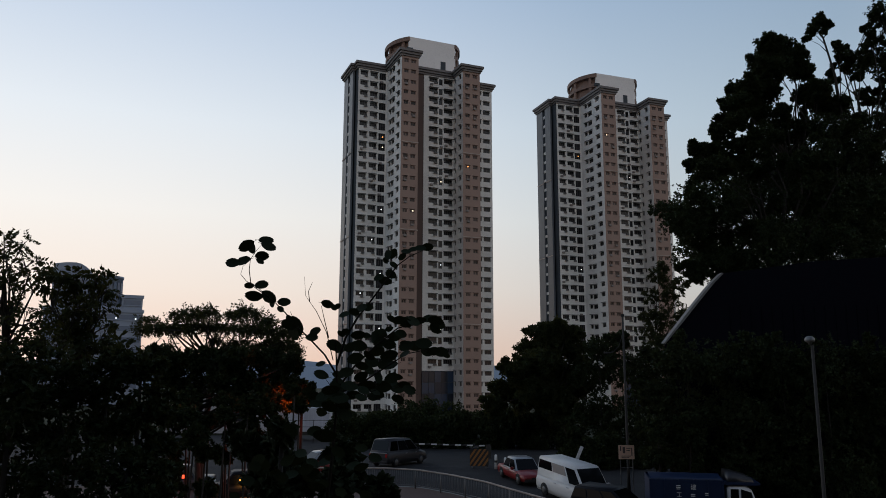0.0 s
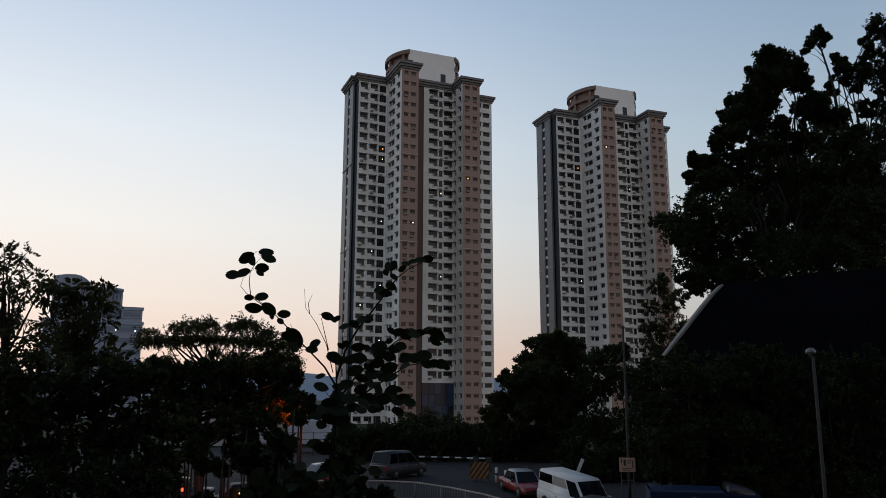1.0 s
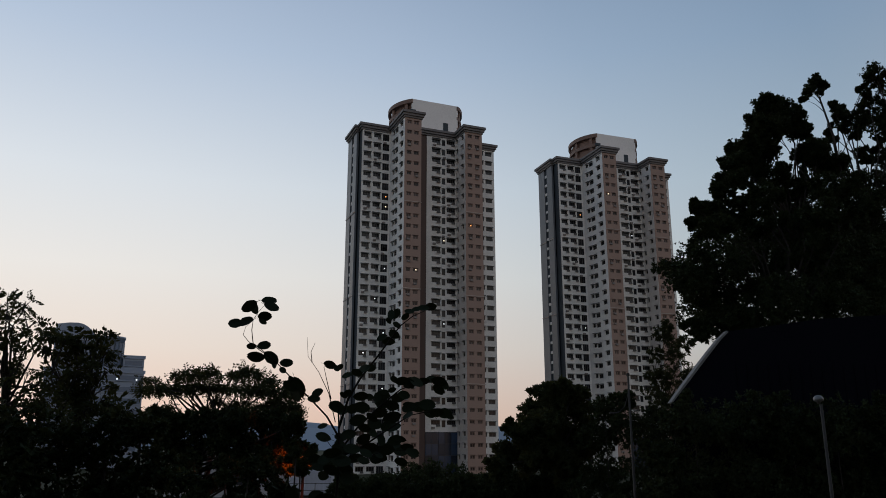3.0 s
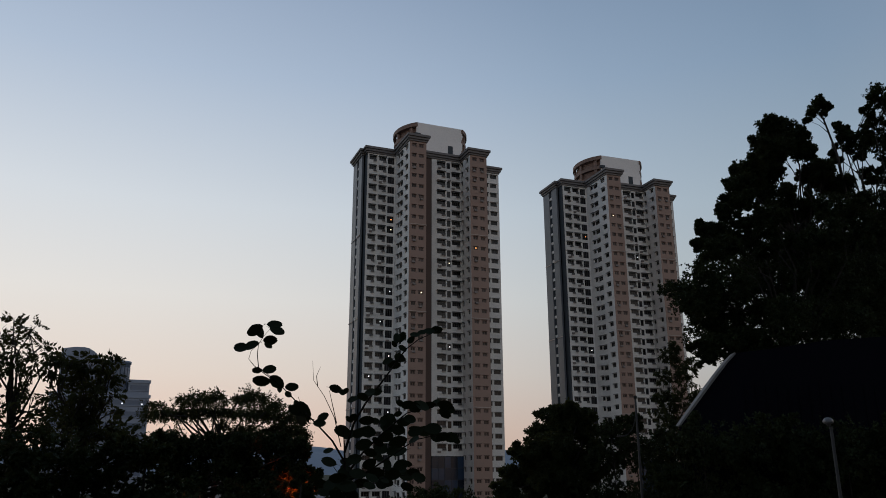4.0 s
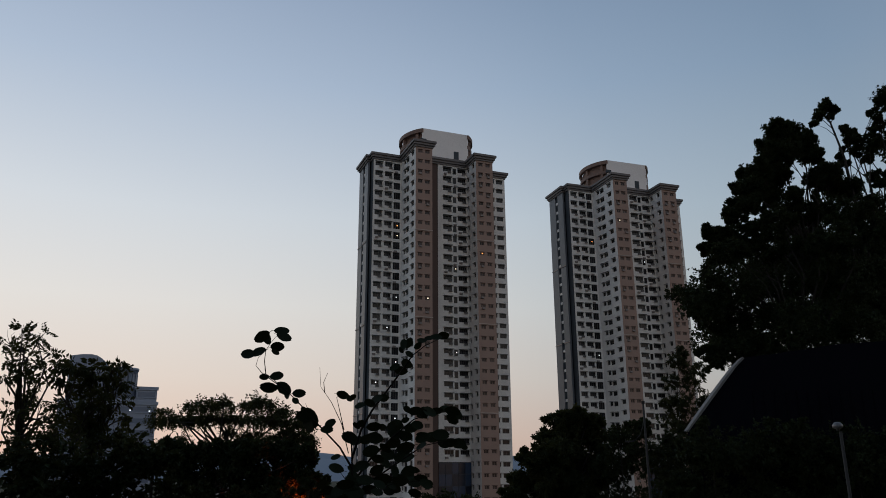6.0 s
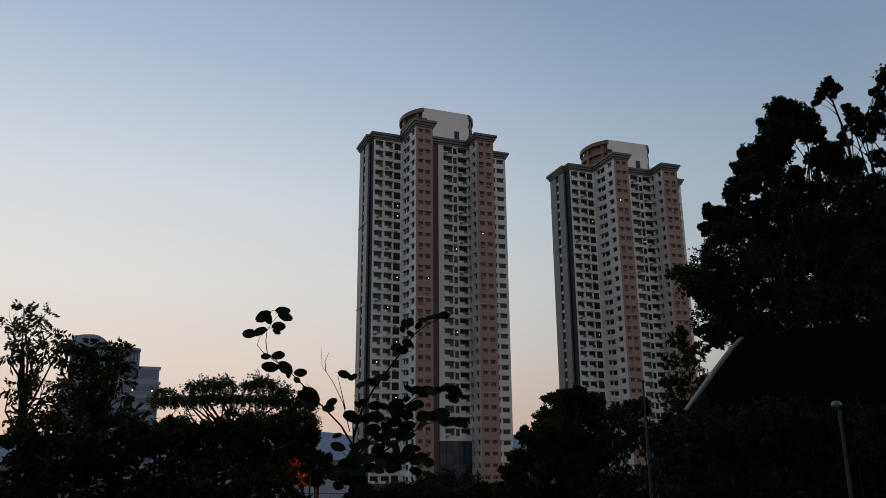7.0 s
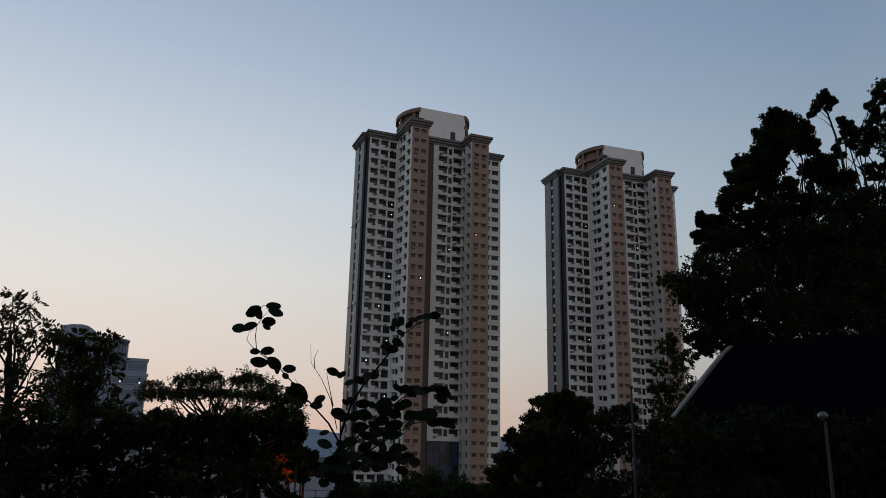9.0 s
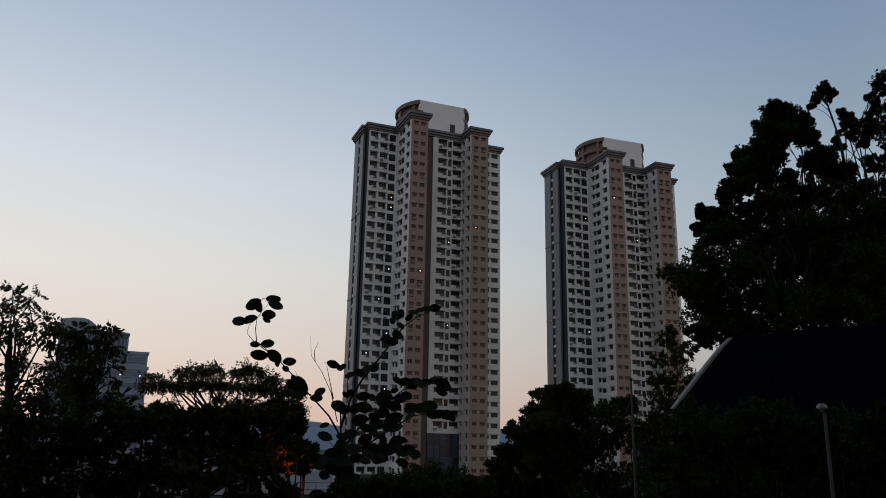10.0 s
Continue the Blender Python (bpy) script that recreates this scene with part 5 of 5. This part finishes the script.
# ---- street lamp with bracket and hanging cable ----
lamp = thing("street_lamp", Matrix.Translation((11.15, 48, road_z(48))), "thin grey street lamp with a small bracket lamp", "street lamp", "lamp posts")
bm = bmesh.new()
tube(bm, [(0, 0, 0), (0, 0, 1.2), (0, 0, 10.4)], [0.11, 0.085, 0.06], 10)
part("pole", bm, POLE_GREY, lamp)
part("cap", boxes((-0.09, -0.09, 10.35, 0.09, 0.09, 10.55), bevel=0.03), POLE_GREY, lamp)
bm = bmesh.new()
tube(bm, [(0, 0, 9.6), (-0.1, 0, 9.1), (-0.3, 0, 8.55), (-0.65, 0, 8.2), (-0.9, 0, 8.17)], 0.025, 6)
part("bracket", bm, POLE_GREY, lamp)
bm = bmesh.new()
loft(bm, [[(x, -w, z), (x, -w * 0.6, z + 0.09), (x, w * 0.6, z + 0.09), (x, w, z)] for x, w, z in ((-1.25, 0.05, 8.11), (-1.15, 0.12, 8.09), (-0.85, 0.13, 8.11), (-0.68, 0.06, 8.15))])
part("lamp_head", bm, POLE_GREY, lamp)

globe_lamp = thing("street_lamp", Matrix.Translation(spot(0.4725, 0.0600, 27.5).xy.to_3d() + Vector((0, 0, road_z(27.5)))), "grey lamp post with a domed lantern on top", "street lamp", "lamp posts")
zt = spot(0.4725, 0.0600, 27.5).z - road_z(27.5)
bm = bmesh.new()
tube(bm, [(0.05, 0, 0), (0.05, 0, 1.0), (0.05, 0, zt - 0.15)], [0.085, 0.07, 0.05], 12)
part("pole", bm, POLE_GREY, globe_lamp)
bm = bmesh.new()
lathe(bm, [(0.05, -0.14), (0.075, -0.07), (0.165, -0.03), (0.178, 0.02), (0.158, 0.085), (0.1, 0.14), (0.025, 0.16)], 20)
d = part("dome", bm, DOME, globe_lamp, "pale grey dome lantern")
d.location = (-0.02, 0, zt)

# ---- notice board on legs ----
notice = thing("notice_board", Matrix.Translation((10.75, 46.6, road_z(46.6))), "cream notice board on two thin legs by the pole", "sign")
part("board", boxes((-0.46, -0.02, 2.0, 0.46, 0.02, 2.8), bevel=0.008), SIGN_CREAM, notice)
for x in (-0.36, 0.36):
    part("leg", boxes((x - 0.025, 0.021, 0, x + 0.025, 0.06, 2.2)), STEEL, notice)
part("crossbar", boxes((-0.33, 0.025, 1.5, 0.33, 0.055, 1.55)), STEEL, notice)
for x, z, w, hh in ((-0.38, 1.98, 0.07, 0.26), (-0.22, 1.85, 0.14, 0.34), (0.0, 2.1, 0.25, 0.05), (0.0, 1.98, 0.2, 0.05), (-0.3, 1.66, 0.55, 0.04), (-0.3, 1.58, 0.45, 0.03), (0.28, 1.7, 0.06, 0.45)):
    part("printed_bar", boxes((x, -0.026, z + 0.5, x + w, -0.0205, z + hh + 0.5)), SIGN_INK, notice)

# ---- barrier arm, hazard board, bollards, leaning board ----
barrier = thing("barrier", Matrix.Translation((3.7, 63.8, 0)), "red and white car park barrier with a lowered arm", "barrier")
part("cabinet", boxes((-0.2, -0.18, 0, 0.2, 0.18, 1.05), bevel=0.03), POLE_GREY, barrier)
for k in range(12):
    x = -0.3 - 0.48 * k
    part("arm_segment", boxes((x - 0.48, -0.03, 0.93 + 0.012 * k, x, 0.03, 1.03 + 0.012 * k)), WHITE_PAINT if k % 2 == 0 else BLACK_PAINT, barrier)
hazard = thing("hazard_board", Matrix.Translation((2.6, 56.5, road_z(56.5))) @ Matrix.Rotation(radians(-5), 4, "Z"), "hazard board with orange and black diagonal stripes", "sign")
part("board", boxes((-0.66, -0.02, 0.12, 0.66, 0.02, 1.3)), BLACK_PAINT, hazard)
for k in range(8):
    bm = bmesh.new()
    x0 = -1.5 + 0.34 * k
    pts = []
    for x, z in ((x0, 0.13), (x0 + 0.17, 0.13), (x0 + 1.0, 1.29), (x0 + 0.83, 1.29)):
        pts.append((x, z))
    # trimmed to the board
    clip = [(min(max(x, -0.65), 0.65), 0.13 + 1.16 * ((min(max(x, -0.65), 0.65) - x) / 0.83) + (z - 0.13)) for x, z in pts]
    clip = [(x, min(max(z, 0.13), 1.29)) for x, z in clip]
    if len({(round(x, 3), round(z, 3)) for x, z in clip}) == 4:
        slab(bm, [(x, -0.021, z) for x, z in clip], 0.004)
        part("stripe", bm, YELLOW, hazard)
    else:
        bm.free()
for x in (-0.5, 0.5):
    part("foot", boxes((x - 0.05, -0.2, 0, x + 0.05, 0.2, 0.12)), STEEL, hazard)
for x, y in ((3.75, 56.0), (4.3, 54.6)):
    bollard = thing("bollard", Matrix.Translation((x, y, road_z(y))), "short white post beside the hazard board", "bollard", "bollards")
    bm = bmesh.new()
    lathe(bm, [(0.1, 0), (0.1, 0.9), (0.08, 0.97), (0.02, 1.0)], 12)
    part("post", bm, WHITE_PAINT, bollard)
    bm = bmesh.new()
    lathe(bm, [(0.103, 0.45), (0.103, 0.6)], 12)
    part("band", bm, BLACK_PAINT, bollard)
plank = tagged(part("leaning_board", boxes((-0.1, -0.015, 0, 0.1, 0.015, 2.9), bevel=0.006), WHITE_PAINT), "pale board leaning up behind the white van", "board")
plank.matrix_basis = Matrix.Translation((7.1, 47.2, road_z(47.2))) @ Matrix.Rotation(radians(24), 4, "Y")

# ---- pavement, kerb and pedestrian railing ----
RAIL = [spot(a, b, 1) for a, b in ((-0.158, -0.100), (-0.102, -0.100), (-0.073, -0.100), (-0.031, -0.102), (0.011, -0.108), (0.053, -0.116), (0.082, -0.124), (0.127, -0.136), (0.179, -0.151))]
rail_line = []
for p in RAIL:
    d = Vector((p.x, p.y, p.z - EYE))
    k = (EYE - 1.2 + 2.85) / (0.05 * d.y - d.z)
    rail_line.append(Vector((d.x * k, d.y * k, road_z(d.y * k))))
bm = bmesh.new()
outer = [p + (Vector((0, 50, 0)) - p).normalized() * 0.35 for p in rail_line]
loop = [Vector((-30, outer[0].y, 0)), *outer, Vector((9.5, 27, 0)), Vector((-30, 27, 0))]
prism(bm, [(p.x, p.y) for p in loop][::-1], -0.05, 0.12)
for v in bm.verts:
    v.co.z += road_z(v.co.y)
tagged(part("pavement", bm, PAVING), "reddish brown paved footway behind the railing", "pavement", kind="structure")
bm = bmesh.new()
prev = None
for p in [Vector((-30, outer[0].y, 0)), *outer]:
    q = p + Vector((0.05, 0.15, 0))
    row = [bm.verts.new((p.x, p.y + 0.004, -0.05)), bm.verts.new((p.x, p.y + 0.004, 0.135)), bm.verts.new((q.x, q.y, 0.135)), bm.verts.new((q.x, q.y, -0.05))]
    if prev:
        for i in range(3):
            bm.faces.new((prev[i], row[i], row[i + 1], prev[i + 1]))
    prev = row
for v in bm.verts:
    v.co.z += road_z(v.co.y)
tagged(part("kerb", bm, KERB), "worn grey concrete kerb along the road", "kerb", kind="structure")
railing = thing("railing", Matrix.Identity(4), "curved grey metal pedestrian railing along the footway", "railing")
bm = bmesh.new()
tube(bm, [p + Vector((0, 0, 1.2)) for p in rail_line], 0.05, 8)
part("top_rail", bm, RAIL_TOP, railing, "pale worn handrail")
bm = bmesh.new()
tube(bm, [p + Vector((0, 0, 0.3)) for p in rail_line], 0.022, 6)
part("bottom_rail", bm, STEEL, railing)
bm = bmesh.new()
lathe(bm, [(0.009, 0.31), (0.009, 1.18)], 5)
bar_mesh = bpy.data.meshes.new("baluster")
bm.to_mesh(bar_mesh)
bm.free()
bar_mesh.materials.append(STEEL)
bm = bmesh.new()
lathe(bm, [(0.04, 0.12), (0.04, 1.2)], 8)
post_mesh = bpy.data.meshes.new("post")
bm.to_mesh(post_mesh)
bm.free()
post_mesh.materials.append(STEEL)
step = 0
for p, q in zip(rail_line, rail_line[1:]):
    n = max(1, int((q - p).length / 0.13))
    for k in range(n):
        ob = new("post" if step % 15 == 0 else "baluster", post_mesh if step % 15 == 0 else bar_mesh)
        ob.parent = railing
        ob.location = p.lerp(q, k / n)
        step += 1

# ---- mesh fence at the back of the car park ----
fence = thing("fence", Matrix.Translation((0, 80, 0)), "dark mesh fence at the back of the car park", "fence")
for k in range(13):
    bm = bmesh.new()
    tube(bm, [(-16 + 3 * k, 0, 0), (-16 + 3 * k, 0, 2.3)], 0.04, 6)
    part("post", bm, POLE_GREY, fence)
for z in (0.9, 1.6, 2.25):
    bm = bmesh.new()
    tube(bm, [(-16, 0, z), (20, 0, z)], 0.025, 5)
    part("rail", bm, POLE_GREY, fence)

# ---- hall with navy cladding and a pale fascia on the slope of its roof ----
HALL = 43.8
edge = [spot(a, b, HALL) for a, b in ((0.2847, 0.0561), (0.2965, 0.0704), (0.3075, 0.0834), (0.3219, 0.1008), (0.3394, 0.1213), (0.3523, 0.1361), (0.3642, 0.1472))]
top = [spot(a, b, HALL) for a, b in ((0.4089, 0.1526), (0.4850, 0.1635), (0.6443, 0.1731))]
hall = thing("hall", Matrix.Translation((22, HALL, 0)), "dark navy clad hall with a pale fascia along its roof", "building")
o = Vector((22, HALL, 0))
line = edge + top
for name, d0, d1 in (("end_wall", 0.0, 1.2),):
    bm = bmesh.new()
    a = [bm.verts.new(p - o + Vector((0, d0, 0))) for p in line] + [bm.verts.new(Vector((line[-1].x, HALL + d0, -1.0)) - o), bm.verts.new(Vector((line[0].x, HALL + d0, -1.0)) - o)]
    b = [bm.verts.new(v.co + Vector((0.42, d1 - d0, 0))) for v in a]
    bm.faces.new(a[::-1])
    bm.faces.new(b)
    for i in range(len(a)):
        bm.faces.new((a[i], a[(i + 1) % len(a)], b[(i + 1) % len(a)], b[i]))
    bmesh.ops.recalc_face_normals(bm, faces=bm.faces)
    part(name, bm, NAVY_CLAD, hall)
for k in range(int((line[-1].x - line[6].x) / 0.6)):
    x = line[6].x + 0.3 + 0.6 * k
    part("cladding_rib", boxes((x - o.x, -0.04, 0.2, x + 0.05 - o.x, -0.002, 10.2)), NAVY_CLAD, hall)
bm = bmesh.new()
prev = None
for i, p in enumerate(edge):
    w = 0.015 + 0.04 * math.sin(math.pi * min(i + 0.4, 6) / 7)
    q = p - o
    row = [bm.verts.new(q + Vector((-w, -0.12, 0.03))), bm.verts.new(q + Vector((w, -0.12, -0.05))), bm.verts.new(q + Vector((w, -0.01, -0.05))), bm.verts.new(q + Vector((-w, 0.6, 0.03)))]
    if prev:
        for j in range(4):
            bm.faces.new((prev[j], row[j], row[(j + 1) % 4], prev[(j + 1) % 4]))
    prev = row
bmesh.ops.recalc_face_normals(bm, faces=bm.faces)
part("fascia", bm, PALE_TRIM, hall, "pale concrete fascia")

# ---- far things on the left ----
office = thing("office_building", Matrix.Translation((-101.9, 232, 0)) @ Matrix.Rotation(radians(25), 4, "Z"), "distant grey-blue office block with a curved roof and stepped top", "building")


def tier(x0, x1, depth, z1, y0=0.0):
    part("wall", boxes((x0, y0, 0, x1, y0 + depth, z1)), OFFICE_WALL, office)
    n = int((z1 - 4) / 3.4)
    for k in range(n):
        z = z1 - 2.6 - 3.4 * k
        part("window_band", boxes((x0 + 0.5, y0 - 0.12, z, x1 - 0.5, y0 - 0.02, z + 1.5)), OFFICE_GLASS, office)
        part("sill", boxes((x0, y0 - 0.3, z - 0.3, x1, y0 - 0.002, z - 0.02)), OFFICE_WALL, office)
    part("parapet", boxes((x0 - 0.3, y0 - 0.35, z1 - 0.5, x1 + 0.3, y0 - 0.01, z1 + 0.5)), OFFICE_WALL, office)


tier(-14.3, -2.0, 20, 38, 0.6)
tier(5.0, 11.0, 16, 32.6, 1.4)
tier(-16, 11.2, 14, 28.0, 0.0)
bm = bmesh.new()
arch = [(-14.3, 41.4), (-11.0, 42.0), (-8.5, 42.1), (-7.0, 41.8), (-5.6, 41.0), (-4.5, 40.0), (-3.6, 38.8)]
poly = arch + [(-3, 38), (-14.3, 38)]
a, b = [bm.verts.new((x, 1.0, z)) for x, z in poly], [bm.verts.new((x, 14, z)) for x, z in poly]
bm.faces.new(a[::-1])
bm.faces.new(b)
for i in range(len(a)):
    bm.faces.new((a[i], a[(i + 1) % len(a)], b[(i + 1) % len(a)], b[i]))
bmesh.ops.recalc_face_normals(bm, faces=bm.faces)
part("curved_roof", bm, OFFICE_WALL, office)
# round corner turret with tall glazing between its piers
bm = bmesh.new()
lathe(bm, [(3.5, 0), (3.5, 38.0), (3.75, 38.0), (3.75, 38.7), (3.3, 38.75)], 40)
turret = part("turret", bm, OFFICE_WALL, office, "round corner turret")
turret.location = (1.6, 4.4, 0)
for k in range(9):
    panel = part("glazing_panel", boxes((3.47, -0.42, 29.5, 3.56, 0.42, 36.8)), OFFICE_GLASS, turret)
    panel.matrix_basis = Matrix.Rotation(radians(-170 + 20 * k), 4, "Z")
part("terrace_rail", boxes((-2.0, -0.1, 28.5, 5.0, -0.04, 29.3)), OFFICE_WALL, office)
for x, z in ((-5, 26.0), (3.5, 25.6), (9.0, 25.5)):
    part("lit_window", boxes((x, -0.16, z, x + 0.4, -0.13, z + 0.4)), LIT_COOL, office)

low = thing("low_building", Matrix.Translation((-25, 96, 0)), "low pale grey building seen through the trees", "building")
part("wall", boxes((-9, 0, 0, 4.5, 8, 4.4)), GREY_RENDER, low)
part("roof_slab", boxes((-9.4, -0.4, 4.41, 4.9, 8.4, 4.7), bevel=0.03), CONCRETE, low)
for k in (1, 3):
    part("window", boxes((-8.2 + 2.5 * k, -0.05, 1.4, -6.6 + 2.5 * k, -0.01, 2.7)), WIN_GLASS, low)
shed = thing("box_trailer", Matrix.Translation((-14.2, 84, 0)), "white corrugated side of a parked box trailer", "trailer")
part("box_body", boxes((-2.2, 0, 0.9, 2.2, 2.3, 3.4), bevel=0.03), TARP, shed)
for k in range(9):
    part("rib", boxes((-2.1 + 0.5 * k, -0.05, 1.0, -1.98 + 0.5 * k, -0.003, 3.3), bevel=0.01), TARP, shed)
part("frame", boxes((-2.1, 0.3, 0.55, 2.1, 2.0, 0.89)), BLACK_PAINT, shed)
for x in (-1.5, 1.5):
    for y in (0.25, 2.05):
        wheel(shed, x, y, 0.42)

# ---- orange street light glowing behind the flat-topped tree ----
p = spot(-0.189, -0.0105, 24.1)
orange = thing("street_lamp", Matrix.Translation((p.x, p.y, 0)), "lit orange street lamp half hidden behind leaves", "street lamp", "lamp posts")
bm = bmesh.new()
tube(bm, [(0.1, 0.9, -1.9), (0.1, 0.9, p.z), (0.08, 0.8, p.z + 0.18), (0, 0, p.z + 0.16)], [0.06, 0.045, 0.035, 0.03], 8)
part("pole", bm, BLACK_PAINT, orange)
bm = bmesh.new()
lathe(bm, [(0.05, 0.12), (0.14, 0.06), (0.15, 0.03)], 12)
part("hood", bm, POLE_GREY, orange).location = (0, 0, p.z)
bm = bmesh.new()
lathe(bm, [(0.03, -0.08), (0.10, -0.04), (0.125, 0.02)], 12)
part("lantern", bm, SODIUM, orange, "glowing orange lantern").location = (0, 0, p.z)
lamp_data = bpy.data.lights.new("orange_glow", "POINT")
lamp_data.energy, lamp_data.color, lamp_data.shadow_soft_size = 100, (1.0, 0.10, 0.02), 0.12
glow_lamp = new("orange_glow", lamp_data)
glow_lamp.location = p + Vector((0, -0.05, -0.25))

# ---- lit rooms in the towers ----
def lit(owner, a, cols, col, storey, mat, wide=0.27, tall=0.27):
    c0, c1, lo, hi = cols[col]
    x = a[0] - CENTRE[0] + c0 + (c1 - c0) * 0.55
    y = a[1] - CENTRE[1] + 0.12
    z = row_z(storey) + lo + (hi - lo) * 0.45
    part("lit_pane", boxes((x, y, z, x + wide, y + 0.03, z + tall)), mat, owner, "lamp light in the room")


LEFT = [(0.5, 2.4, 1.05, 2.1), (3.1, 5.0, 1.05, 2.1), (5.5, 7.25, 0.4, 2.25)]
MID = [(1.5, 3.8, 1.05, 2.1), (4.2, 5.2, 0.6, 2.1), (5.6, 7.9, 1.05, 2.1)]
BAY = [(0.65, 1.75, 1.2, 2.0), (2.45, 3.65, 1.2, 2.0)]
for col, storey, mat in ((2, 6, LIT_ORANGE), (2, 7, LIT), (2, 13, LIT_COOL), (2, 19, LIT_COOL), (2, 24, LIT_COOL), (0, 21, LIT_COOL), (2, 30, LIT_COOL), (1, 16, LIT_COOL)):
    lit(tower, (55.4, 176.9), LEFT, col, storey, mat)
for col, storey, mat in ((1, 10, LIT), (1, 18, LIT_COOL), (1, 24, LIT_COOL)):
    lit(tower, (72.1, 174.5), MID, col, storey, mat, 0.25)
lit(tower, (62.95, 165.65), BAY, 1, 14, LIT)
lit(tower, (80.4, 168.55), BAY, 0, 9, LIT_ORANGE, 0.3)
for col, storey, mat in ((2, 5, LIT_ORANGE), (2, 17, LIT_COOL)):
    lit(tower_far, (55.4, 176.9), LEFT, col, storey, mat)
lit(tower_far, (62.95, 165.65), BAY, 0, 4, LIT)
lit(tower_far, (72.1, 174.5), MID, 1, 7, LIT_COOL, 0.25)

# ---- added unseen hillside closing the place behind and beside the viewer, blocking skylight ----
bm = bmesh.new()
prev = None
for i in range(37):
    a = radians(20 - 220 * i / 36)
    row = []
    # steep and close, so it keeps sky light off the near foliage and road
    for r, z in ((19, 2), (24, 10), (31, 21), (43, 34), (70, 48), (120, 58)):
        k = 1 + 0.08 * noise.noise(Vector((math.cos(a) * 2, math.sin(a) * 2, r * 0.05)))
        row.append(bm.verts.new((12 + r * k * math.cos(a), -2 + r * k * math.sin(a) * 0.8, z * k)))
    if prev:
        for p0, p1, p2, p3 in zip(prev, prev[1:], row[1:], row):
            bm.faces.new((p0, p3, p2, p1)).smooth = True
    prev = row
bmesh.ops.recalc_face_normals(bm, faces=bm.faces)
tagged(part("hillside", bm, SOIL), "dark unseen hillside added behind the viewer to block sky light", "hillside", kind="structure")
